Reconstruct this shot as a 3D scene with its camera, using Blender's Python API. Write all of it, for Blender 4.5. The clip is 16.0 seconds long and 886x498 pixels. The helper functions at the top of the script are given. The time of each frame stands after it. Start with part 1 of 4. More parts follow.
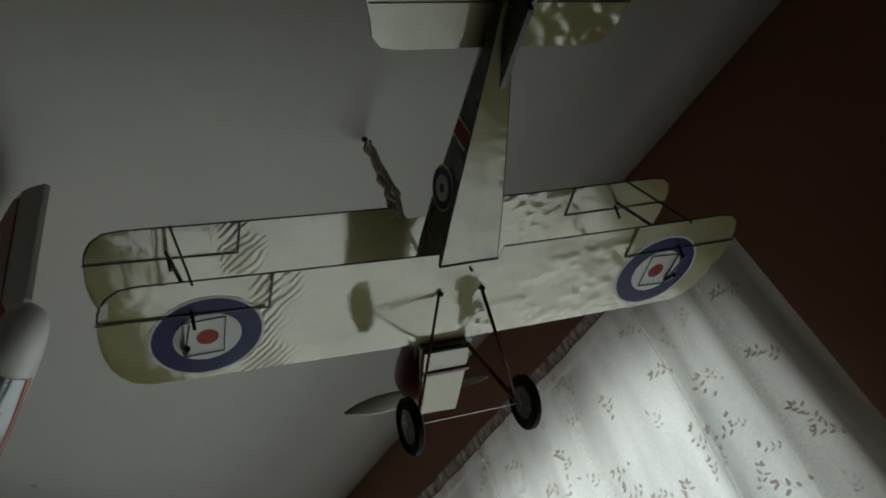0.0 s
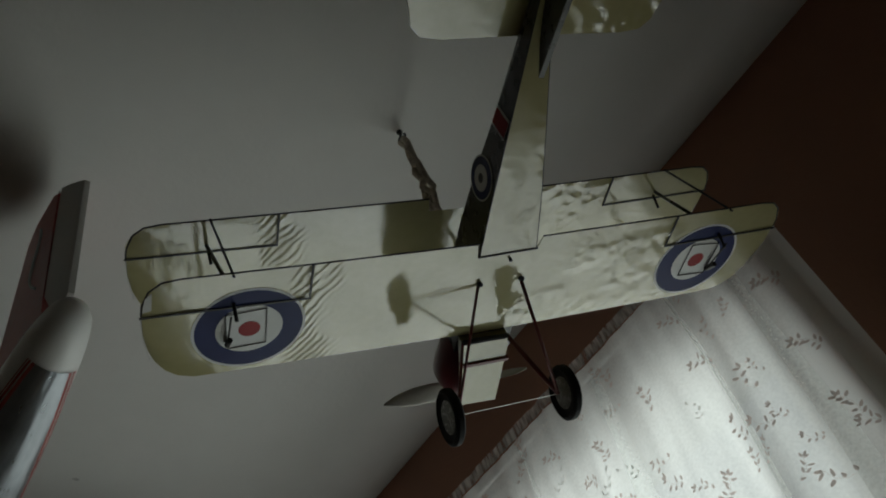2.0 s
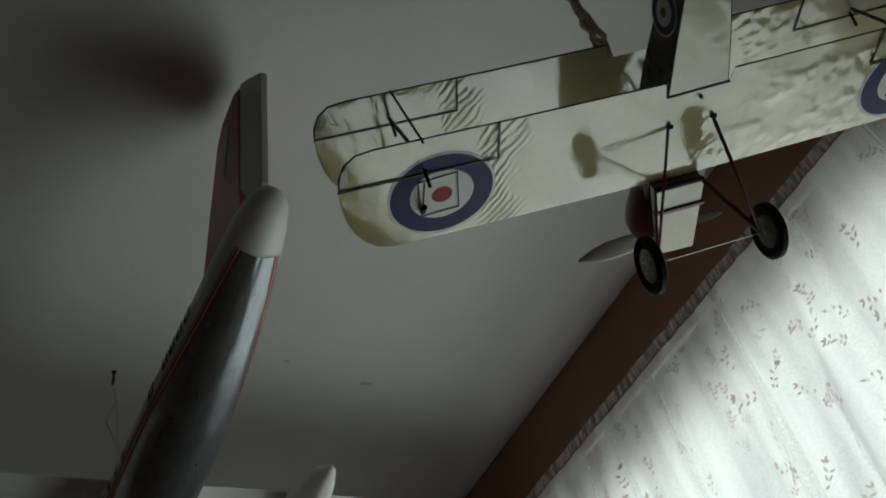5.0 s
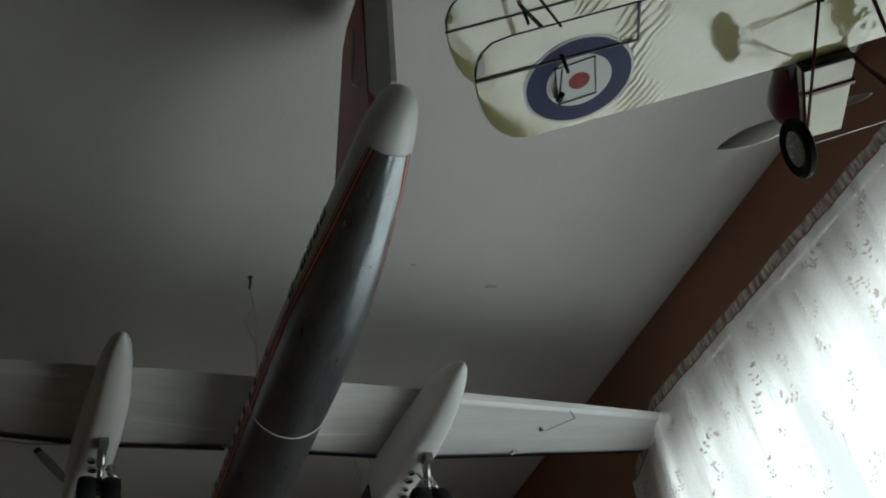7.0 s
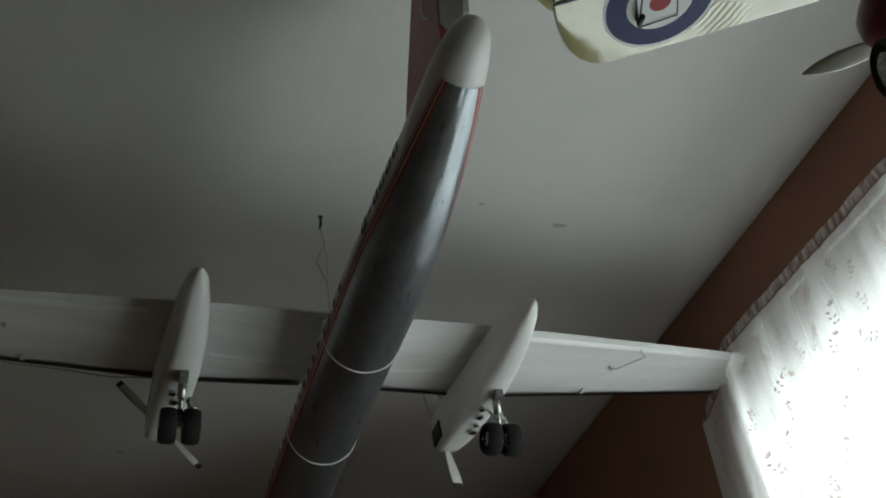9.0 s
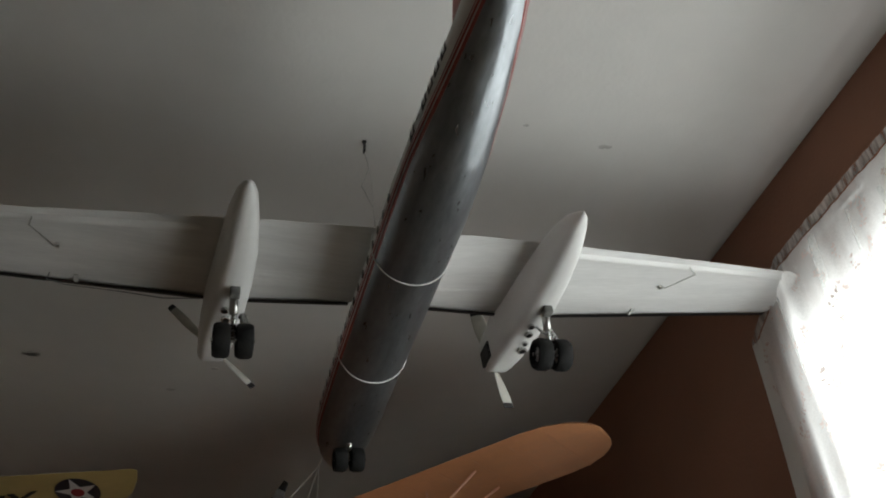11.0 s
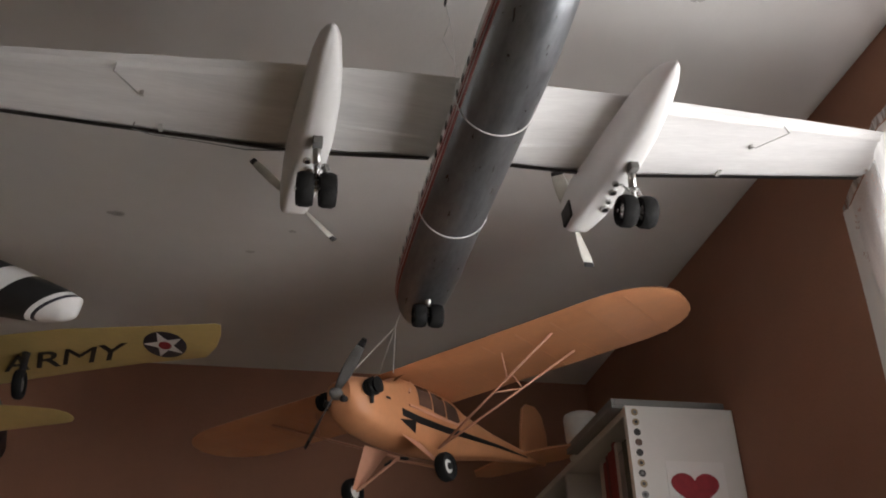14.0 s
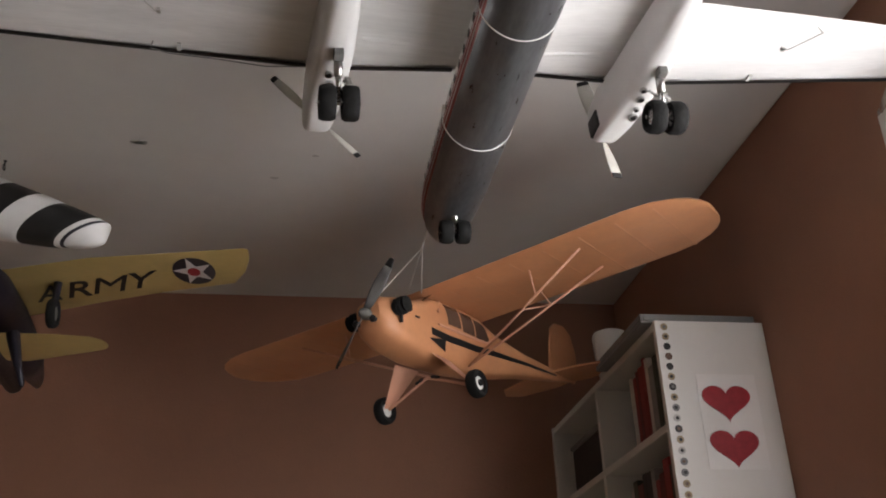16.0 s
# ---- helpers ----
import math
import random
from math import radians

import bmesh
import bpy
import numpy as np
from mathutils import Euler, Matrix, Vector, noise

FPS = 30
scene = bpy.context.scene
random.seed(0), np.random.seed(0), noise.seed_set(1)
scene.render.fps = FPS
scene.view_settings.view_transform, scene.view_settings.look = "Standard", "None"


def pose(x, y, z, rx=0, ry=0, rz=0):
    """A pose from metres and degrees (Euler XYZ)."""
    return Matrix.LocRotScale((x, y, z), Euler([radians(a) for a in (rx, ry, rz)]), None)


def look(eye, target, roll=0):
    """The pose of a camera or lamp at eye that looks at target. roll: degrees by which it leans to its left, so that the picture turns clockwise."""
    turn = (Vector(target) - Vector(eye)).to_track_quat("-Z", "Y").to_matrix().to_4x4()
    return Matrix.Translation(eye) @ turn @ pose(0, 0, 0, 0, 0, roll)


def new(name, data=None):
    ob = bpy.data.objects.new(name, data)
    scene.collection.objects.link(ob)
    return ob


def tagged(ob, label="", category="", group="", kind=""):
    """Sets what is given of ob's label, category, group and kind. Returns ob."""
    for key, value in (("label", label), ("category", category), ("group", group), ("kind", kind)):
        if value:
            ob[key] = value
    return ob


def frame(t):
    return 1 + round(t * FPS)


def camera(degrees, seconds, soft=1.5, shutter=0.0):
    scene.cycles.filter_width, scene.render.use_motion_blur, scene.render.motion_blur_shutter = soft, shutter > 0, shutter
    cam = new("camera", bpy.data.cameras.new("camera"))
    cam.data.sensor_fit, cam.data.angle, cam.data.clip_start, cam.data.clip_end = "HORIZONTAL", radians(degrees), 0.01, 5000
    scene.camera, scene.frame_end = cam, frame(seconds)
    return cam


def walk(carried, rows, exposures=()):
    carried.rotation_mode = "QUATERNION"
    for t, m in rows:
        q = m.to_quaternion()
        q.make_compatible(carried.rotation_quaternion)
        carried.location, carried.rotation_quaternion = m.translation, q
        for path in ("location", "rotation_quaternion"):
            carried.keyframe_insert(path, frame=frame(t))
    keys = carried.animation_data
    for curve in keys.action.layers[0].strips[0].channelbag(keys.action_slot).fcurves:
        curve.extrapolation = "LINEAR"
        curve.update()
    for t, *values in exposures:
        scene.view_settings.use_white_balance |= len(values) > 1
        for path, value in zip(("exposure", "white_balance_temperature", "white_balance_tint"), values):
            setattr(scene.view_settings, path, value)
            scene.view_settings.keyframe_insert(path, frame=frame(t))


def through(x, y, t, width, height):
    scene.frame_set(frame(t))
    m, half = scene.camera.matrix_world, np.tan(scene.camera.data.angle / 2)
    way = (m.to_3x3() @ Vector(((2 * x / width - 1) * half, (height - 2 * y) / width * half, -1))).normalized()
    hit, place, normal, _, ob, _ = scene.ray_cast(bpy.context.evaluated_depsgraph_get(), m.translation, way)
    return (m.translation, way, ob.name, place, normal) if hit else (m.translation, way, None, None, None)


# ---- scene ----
cam = camera(51.1, 16.0, soft=1.9)
PATH = [
    (0, (0.184, 0.35, 1.367), (1.271, 1.093, 2.872), -23.8),
    (0.5, (0.183, 0.352, 1.367), (1.257, 1.089, 2.885), -23.9),
    (1, (0.182, 0.353, 1.367), (1.244, 1.095, 2.891), -23.7),
    (1.5, (0.18, 0.355, 1.368), (1.239, 1.111, 2.887), -23.3),
    (2, (0.179, 0.359, 1.368), (1.221, 1.146, 2.883), -22.3),
    (2.5, (0.177, 0.362, 1.368), (1.199, 1.191, 2.874), -21.1),
    (3, (0.177, 0.368, 1.368), (1.161, 1.26, 2.863), -19.4),
    (3.5, (0.174, 0.373, 1.369), (1.12, 1.321, 2.854), -17.4),
    (4, (0.171, 0.379, 1.369), (1.076, 1.395, 2.835), -15.5),
    (4.5, (0.171, 0.383, 1.368), (1.03, 1.452, 2.823), -15.3),
    (5, (0.167, 0.391, 1.367), (0.983, 1.535, 2.79), -15.2),
    (7.5, (0.144, 0.419, 1.352), (0.74, 1.814, 2.655), -7.9),
    (8, (0.142, 0.423, 1.349), (0.713, 1.851, 2.628), -7.2),
    (8.5, (0.14, 0.425, 1.349), (0.68, 1.876, 2.616), -6.4),
    (11, (0.126, 0.49, 1.293), (0.578, 2.024, 2.494), -5.1),
    (11.5, (0.126, 0.5, 1.284), (0.556, 2.059, 2.46), -4.6),
    (12, (0.12, 0.506, 1.282), (0.535, 2.095, 2.424), -3.7),
    (12.5, (0.118, 0.515, 1.279), (0.509, 2.134, 2.387), -2.4),
    (13, (0.114, 0.524, 1.274), (0.48, 2.173, 2.345), -1.6),
    (13.5, (0.109, 0.534, 1.27), (0.456, 2.207, 2.308), -1.4),
    (14, (0.109, 0.539, 1.265), (0.441, 2.238, 2.267), -1.4),
    (14.5, (0.109, 0.545, 1.259), (0.432, 2.262, 2.234), -1.2),
    (15, (0.109, 0.552, 1.256), (0.415, 2.293, 2.192), -1.1),
    (15.5, (0.107, 0.558, 1.249), (0.407, 2.314, 2.158), -1.7),
    (16, (0.108, 0.565, 1.245), (0.397, 2.34, 2.12), -2.1),
]
EXPOSURES = [(0.0, -1.87, 6800, 10), (3.0, -1.75, 6750, 10), (5.0, -1.55, 6650, 9), (7.5, -1.08, 6450, 9), (8.5, -0.87, 6450, 9), (11.0, -0.25, 6800, 17), (12.5, 0.2, 7050, 26), (14.0, 0.64, 7000, 27), (16.0, 0.97, 6950, 28)]
walk(cam, [(t, look(eye, target, roll)) for t, eye, target, roll in PATH], EXPOSURES)

# ---- world and light ----
world = bpy.data.worlds.new("world")
scene.world = world
world.use_nodes = True
sky = world.node_tree.nodes.new("ShaderNodeTexSky")
sky.sky_type, sky.sun_disc = "NISHITA", False
sky.sun_elevation, sky.sun_rotation = radians(35), radians(200)
world.node_tree.links.new(sky.outputs[0], world.node_tree.nodes["Background"].inputs[0])
world.node_tree.nodes["Background"].inputs[1].default_value = 0.10


def window_light(name, y, z, wide, high, watts, colour, spread, x=1.27):
    lamp = bpy.data.lights.new(name, "AREA")
    lamp.shape, lamp.size, lamp.size_y, lamp.energy, lamp.color = "RECTANGLE", wide, high, watts, colour
    lamp.spread = radians(spread)
    ob = new(name, lamp)
    ob.matrix_world = look((x, y, z), (x - 1, y, z))
    return tagged(ob, "daylight in the window's opening", "light", kind="structure")


window_light("window_light", 1.23, 1.505, 1.05, 1.29, 20.5, (0.905, 1.0, 0.985), 180, 1.204)


# ---- materials ----
def material(name, colour, rough=0.5, metal=0.0, vary=0.08, scale=8.0, bump=0.0, bump_scale=60.0, coat=0.0, second=None, spec=0.5, stretch=(1, 1, 1)):
    m = bpy.data.materials.new(name)
    m.use_nodes = True
    n, k = m.node_tree.nodes, m.node_tree.links
    b = n["Principled BSDF"]
    b.inputs["Roughness"].default_value, b.inputs["Metallic"].default_value = rough, metal
    b.inputs["Coat Weight"].default_value, b.inputs["Specular IOR Level"].default_value = coat, spec
    co, mp = n.new("ShaderNodeTexCoord"), n.new("ShaderNodeMapping")
    mp.inputs["Scale"].default_value = stretch
    k.new(co.outputs["Object"], mp.inputs["Vector"])
    big, fine, ramp = n.new("ShaderNodeTexNoise"), n.new("ShaderNodeTexNoise"), n.new("ShaderNodeMix")
    big.inputs["Scale"].default_value, fine.inputs["Scale"].default_value = scale, scale * 9
    big.inputs["Detail"].default_value = 5
    k.new(mp.outputs[0], big.inputs["Vector"]), k.new(mp.outputs[0], fine.inputs["Vector"])
    add = n.new("ShaderNodeMath")
    add.operation = "MULTIPLY_ADD"
    add.inputs[1].default_value = 0.4
    k.new(fine.outputs[0], add.inputs[0]), k.new(big.outputs[0], add.inputs[2])
    lift = n.new("ShaderNodeMapRange")
    lift.inputs["From Min"].default_value, lift.inputs["From Max"].default_value = 0.45, 0.95
    k.new(add.outputs[0], lift.inputs["Value"])
    ramp.data_type = "RGBA"
    low = second or [c * (1 - 2 * vary) for c in colour]
    ramp.inputs[6].default_value, ramp.inputs[7].default_value = (*low, 1), (*colour, 1)
    k.new(lift.outputs[0], ramp.inputs[0])
    k.new(ramp.outputs[2], b.inputs["Base Color"])
    rr = n.new("ShaderNodeMapRange")
    rr.inputs["To Min"].default_value, rr.inputs["To Max"].default_value = max(rough - 0.08, 0.02), min(rough + 0.1, 1)
    k.new(fine.outputs[0], rr.inputs["Value"]), k.new(rr.outputs[0], b.inputs["Roughness"])
    if bump:
        t, bp = n.new("ShaderNodeTexNoise"), n.new("ShaderNodeBump")
        t.inputs["Scale"].default_value, t.inputs["Detail"].default_value = bump_scale, 4
        bp.inputs["Strength"].default_value, bp.inputs["Distance"].default_value = bump, 0.004
        k.new(mp.outputs[0], t.inputs["Vector"]), k.new(t.outputs[0], bp.inputs["Height"]), k.new(bp.outputs[0], b.inputs["Normal"])
    return m


def film_material(name, colour, low):
    """Doped film over an open frame: thin, glossy, wrinkled in places, and lets some light through."""
    m = material(name, colour, 0.16, 0, 0.1, 14, 0, coat=1.0, second=low, spec=0.5)
    n, k = m.node_tree.nodes, m.node_tree.links
    b, out = n["Principled BSDF"], n["Material Output"]
    co = n.new("ShaderNodeTexCoord")

    def maths(kind, a, c, d=None):
        node = n.new("ShaderNodeMath")
        node.operation = kind
        for i, v in enumerate((a, c, d)):
            if isinstance(v, (int, float)):
                node.inputs[i].default_value = v
            elif v is not None:
                k.new(v, node.inputs[i])
        return node.outputs[0]

    def fade(value, low_end, high_end):
        node = n.new("ShaderNodeMapRange")
        node.interpolation_type = "SMOOTHSTEP"
        node.inputs["From Min"].default_value, node.inputs["From Max"].default_value = low_end, high_end
        k.new(value, node.inputs["Value"])
        return node.outputs[0]
    turn = n.new("ShaderNodeMapping")
    turn.inputs["Rotation"].default_value = (0, 0, radians(-38))
    k.new(co.outputs["Object"], turn.inputs["Vector"])
    wave, soft, mask, cells = n.new("ShaderNodeTexWave"), n.new("ShaderNodeTexNoise"), n.new("ShaderNodeTexNoise"), n.new("ShaderNodeTexVoronoi")
    wave.inputs["Scale"].default_value, wave.inputs["Distortion"].default_value, wave.inputs["Detail"].default_value = 40, 12, 2.5
    wave.inputs["Detail Scale"].default_value = 0.5
    soft.inputs["Scale"].default_value, soft.inputs["Detail"].default_value, soft.inputs["Roughness"].default_value = 34, 4, 0.62
    mask.inputs["Scale"].default_value = 16
    cells.inputs["Scale"].default_value = 74
    cells.feature = "SMOOTH_F1"
    for node in (wave, soft, mask, cells):
        k.new(turn.outputs[0], node.inputs["Vector"])
    # slack patch inboard of the ailerons
    split = n.new("ShaderNodeSeparateXYZ")
    k.new(co.outputs["Object"], split.inputs[0])
    span = split.outputs[0]
    slack = maths("MULTIPLY", fade(span, -0.215, -0.190), maths("SUBTRACT", 1.0, fade(span, -0.185, -0.150)))
    slack = maths("MULTIPLY", slack, fade(mask.outputs[0], 0.36, 0.52))
    crumple = maths("MULTIPLY", fade(span, 0.0, 0.05), maths("SUBTRACT", 1.0, fade(span, 0.19, 0.24)))
    crumple = maths("MULTIPLY", crumple, fade(mask.outputs[0], 0.38, 0.58))
    height = maths("MULTIPLY_ADD", slack, wave.outputs[1], maths("MULTIPLY", soft.outputs[0], 0.42))
    height = maths("MULTIPLY_ADD", mask.outputs[0], 1.1, height)
    height = maths("MULTIPLY_ADD", maths("MULTIPLY", crumple, cells.outputs["Distance"]), 3.2, height)
    bp = n.new("ShaderNodeBump")
    bp.inputs["Strength"].default_value, bp.inputs["Distance"].default_value = 0.6, 0.0024
    low_bump = n.new("ShaderNodeBump")
    low_bump.inputs["Strength"].default_value, low_bump.inputs["Distance"].default_value = 0.16, 0.0024
    k.new(height, low_bump.inputs["Height"]), k.new(low_bump.outputs[0], b.inputs["Normal"])
    k.new(height, bp.inputs["Height"]), k.new(bp.outputs[0], b.inputs["Coat Normal"])
    b.inputs["Coat Roughness"].default_value, b.inputs["Coat IOR"].default_value = 0.04, 2.25
    tr, mix = n.new("ShaderNodeBsdfTranslucent"), n.new("ShaderNodeMixShader")
    tr.inputs[0].default_value = (*colour, 1)
    mix.inputs[0].default_value = 0.22
    k.new(b.outputs[0], mix.inputs[1]), k.new(tr.outputs[0], mix.inputs[2]), k.new(mix.outputs[0], out.inputs[0])
    return m


def sheer_material(name, colour, clear, through=0.76, weave_scale=30):
    """Thin cloth: part of the light bounces, part comes through softly, part passes between the threads."""
    m = bpy.data.materials.new(name)
    m.use_nodes = True
    n, k = m.node_tree.nodes, m.node_tree.links
    n.remove(n["Principled BSDF"])
    co, weave, big = n.new("ShaderNodeTexCoord"), n.new("ShaderNodeTexNoise"), n.new("ShaderNodeTexNoise")
    weave.inputs["Scale"].default_value, big.inputs["Scale"].default_value = weave_scale * 8, weave_scale * 0.5
    stretch = n.new("ShaderNodeMapping")
    stretch.inputs["Scale"].default_value = (1, 1, 0.16)
    k.new(co.outputs["Object"], weave.inputs["Vector"]), k.new(co.outputs["Object"], stretch.inputs["Vector"]), k.new(stretch.outputs[0], big.inputs["Vector"])
    d, t, c, a, e = n.new("ShaderNodeBsdfDiffuse"), n.new("ShaderNodeBsdfTranslucent"), n.new("ShaderNodeBsdfTransparent"), n.new("ShaderNodeMixShader"), n.new("ShaderNodeMixShader")
    d.inputs[0].default_value = t.inputs[0].default_value = (*colour, 1)
    a.inputs[0].default_value = through
    mean = n.new("ShaderNodeMath")
    mean.operation = "MULTIPLY_ADD"
    mean.inputs[1].default_value = 0.2
    k.new(weave.outputs[0], mean.inputs[0]), k.new(big.outputs[0], mean.inputs[2])
    lift = n.new("ShaderNodeMapRange")
    lift.inputs["From Min"].default_value, lift.inputs["From Max"].default_value = 0.45, 0.75
    lift.inputs["To Min"].default_value, lift.inputs["To Max"].default_value = clear * 0.4, clear * 1.6
    k.new(mean.outputs[0], lift.inputs[0]), k.new(lift.outputs[0], e.inputs[0])
    k.new(d.outputs[0], a.inputs[1]), k.new(t.outputs[0], a.inputs[2]), k.new(a.outputs[0], e.inputs[1]), k.new(c.outputs[0], e.inputs[2])
    k.new(e.outputs[0], n["Material Output"].inputs[0])
    return m


CEILING = material("ceiling_paint", (0.72, 0.71, 0.69), 0.85, 0, 0.05, 1.6, 0.15, 90)
BROWN = material("brown_wall_paint", (0.35, 0.17, 0.105), 0.75, 0, 0.08, 3, 0.25, 120)
# Unseen walls and floor, kept light to bounce daylight up as fill.
BOUNCE_WALL = material("cream_bounce_wall", (0.50, 0.41, 0.34), 0.8, 0, 0.05, 3, 0.2, 120)
FLOOR = material("floor_wood", (0.46, 0.36, 0.26), 0.45, 0, 0.2, 3, stretch=(1, 8, 1))
WHITE = material("white_paint", (0.8, 0.8, 0.78), 0.45, 0, 0.04, 6)
SHEER = sheer_material("sheer_curtain", (0.93, 0.95, 0.94), 0.25)
LAYER = sheer_material("sheer_fold", (0.92, 0.95, 0.93), 0.50)
RUFFLE = sheer_material("sheer_ruffle", (0.78, 0.78, 0.76), 0.46, 0.45, 260)
HEM = sheer_material("curtain_hem", (0.88, 0.89, 0.87), 0.05, 0.5)
SPRIG = sheer_material("sprig_print", (0.72, 0.61, 0.57), 0.12, 0.40)
SPRIG_PALE = sheer_material("pale_sprig_print", (0.90, 0.90, 0.88), 0.04, 0.42)
GLASS = bpy.data.materials.new("window_glass")
GLASS.use_nodes = True
GLASS.node_tree.nodes["Principled BSDF"].inputs["Transmission Weight"].default_value = 1
GLASS.node_tree.nodes["Principled BSDF"].inputs["Roughness"].default_value = 0.02
FILM = film_material("cream_film", (0.57, 0.53, 0.285), (0.46, 0.425, 0.22))
OLIVE = material("dark_olive_film", (0.035, 0.035, 0.03), 0.28, 0, 0.2, 10, 0.1, 30)
BLACK = material("black_line", (0.012, 0.012, 0.012), 0.5)
RUBBER = material("black_rubber", (0.013, 0.013, 0.013), 0.75, 0, 0.2, 40, 0.2, 200, spec=0.25)
BLUE = material("roundel_blue", (0.022, 0.032, 0.12), 0.4, 0, 0.12, 20, spec=0.15)
RED = material("roundel_red", (0.34, 0.03, 0.035), 0.4, 0, 0.1, 20, spec=0.15)
DECAL_WHITE = material("decal_white", (0.70, 0.71, 0.70), 0.35, 0, 0.05, 20, spec=0.3)
STRUT_RED = material("dark_red_strut", (0.16, 0.025, 0.02), 0.35, 0, 0.15, 30)
COWL_RED = material("dark_red_cowl", (0.13, 0.02, 0.025), 0.3, 0, 0.12, 14)
PROP_GREY = material("grey_propeller", (0.52, 0.51, 0.46), 0.5, 0, 0.1, 20)
BLADE_GREY = material("worn_grey_blade", (0.11, 0.105, 0.10), 0.45, 0, 0.15, 30)
COVER_GREY = material("satin_wheel_cover", (0.26, 0.26, 0.25), 0.25, 0, 0.2, 25)
DISC_GREY = material("grey_wheel_disc", (0.16, 0.16, 0.15), 0.5, 0, 0.2, 25)
WIRE = material("steel_wire", (0.6, 0.6, 0.58), 0.3, 1.0, 0.1, 30)
ROPE = material("hemp_rope", (0.68, 0.58, 0.45), 0.95, 0, 0.25, 120, 0.6, 300)
GREY = material("silver_grey_belly", (0.35, 0.375, 0.40), 0.30, 0.85, 0.22, 9, 0.34, 16, stretch=(1.6, 0.45, 1))
AIR_WHITE = material("airliner_white", (0.76, 0.76, 0.75), 0.35, 0, 0.05, 7, 0.05, 12)
WING_WHITE = material("brushed_wing_white", (0.80, 0.80, 0.79), 0.32, 0, 0.11, 9, 0.10, 10, stretch=(0.35, 2.6, 1))
AIR_RED = material("airliner_red", (0.40, 0.075, 0.065), 0.4, 0, 0.15, 12)
PALE_GREY = material("rudder_grey", (0.55, 0.55, 0.53), 0.45, 0, 0.06, 8)
DARK_PANE = material("dark_cabin_pane", (0.02, 0.02, 0.022), 0.2)
CABIN_PANE = material("smoked_cabin_pane", (0.13, 0.08, 0.06), 0.15, 0, 0.15, 20)
BAND = material("white_rubber_band", (0.75, 0.75, 0.73), 0.6, 0, 0.06, 40)
ORANGE = material("orange_yellow_film", (0.68, 0.305, 0.145), 0.4, 0, 0.10, 7, 0.12, 14)
ORANGE_STRUT = material("orange_strut", (0.68, 0.35, 0.235), 0.45, 0, 0.06, 12)
CHROME = material("dull_chrome", (0.6, 0.61, 0.6), 0.25, 1.0, 0.1, 30)
YELLOW = material("trainer_yellow", (0.62, 0.46, 0.18), 0.45, 0, 0.1, 7, 0.05, 14)
NAVY = material("navy_paint", (0.022, 0.022, 0.035), 0.4, 0, 0.15, 9)
PAPER = material("white_paper", (0.8, 0.79, 0.77), 0.8, 0, 0.03, 10)
HEART = material("red_heart", (0.36, 0.02, 0.03), 0.5, 0, 0.15, 60)
SHELF_WHITE = material("white_laminate", (0.74, 0.73, 0.70), 0.4, 0, 0.03, 5)
TRAY = material("grey_plastic", (0.22, 0.22, 0.215), 0.4, 0, 0.1, 10)
STRING = material("white_string", (0.62, 0.60, 0.56), 0.9, 0, 0.15, 150)
STAIN = material("ceiling_stain", (0.64, 0.625, 0.605), 0.9, 0, 0.2, 30)


# ---- shapes ----
def part(name, bm, mat, parent=None, label="", smooth=False, angle=0):
    mesh = bpy.data.meshes.new(name)
    bmesh.ops.recalc_face_normals(bm, faces=bm.faces)
    if smooth:
        for face in bm.faces:
            face.smooth = True
    bm.to_mesh(mesh), bm.free()
    for one in mat if isinstance(mat, (list, tuple)) else [mat]:
        mesh.materials.append(one)
    if smooth and angle:
        mesh.set_sharp_from_angle(angle=radians(angle))
    ob = new(name, mesh)
    ob.parent = parent
    if label:
        ob["label"] = label
    return ob


def thing(name, label, category, m=None, group=""):
    ob = new(name)
    ob.empty_display_size = 0.05
    if m:
        ob.matrix_world = m
    return tagged(ob, label, category, group)


def box(lo, hi, bevel=0.0):
    bm = bmesh.new()
    lo, hi = Vector(lo), Vector(hi)
    bmesh.ops.create_cube(bm, size=1, matrix=Matrix.Translation((lo + hi) / 2) @ Matrix.Diagonal((*(hi - lo), 1)))
    if bevel:
        bmesh.ops.bevel(bm, geom=bm.edges[:], offset=bevel, segments=2, affect="EDGES", profile=0.5)
    return bm


def join(*many):
    """One bmesh out of several."""
    out = bmesh.new()
    for bm in many:
        mesh = bpy.data.meshes.new("joined")
        bm.to_mesh(mesh), bm.free()
        out.from_mesh(mesh)
        bpy.data.meshes.remove(mesh)
    return out


def loft(rings, closed=True, caps=True):
    """A skin over rings of points, each with as many points."""
    bm = bmesh.new()
    rows = [[bm.verts.new(p) for p in ring] for ring in rings]
    n = len(rows[0])
    for a, b in zip(rows, rows[1:]):
        for i in range(n if closed else n - 1):
            bm.faces.new((a[i], a[(i + 1) % n], b[(i + 1) % n], b[i]))
    if closed and caps:
        bm.faces.new(rows[0][::-1]), bm.faces.new(rows[-1])
    return bm


def tube(points, r, sides=8, r2=None):
    """A rod along points."""
    points = [Vector(p) for p in points]
    rings = []
    for i, p in enumerate(points):
        way = (points[min(i + 1, len(points) - 1)] - points[max(i - 1, 0)]).normalized()
        a = way.orthogonal().normalized() if i == 0 else (a - a.dot(way) * way).normalized()
        b = way.cross(a)
        rad = r if r2 is None else r + (r2 - r) * i / (len(points) - 1)
        rings.append([p + rad * (math.cos(q) * a + math.sin(q) * b) for q in (2 * math.pi * j / sides for j in range(sides))])
    return loft(rings)


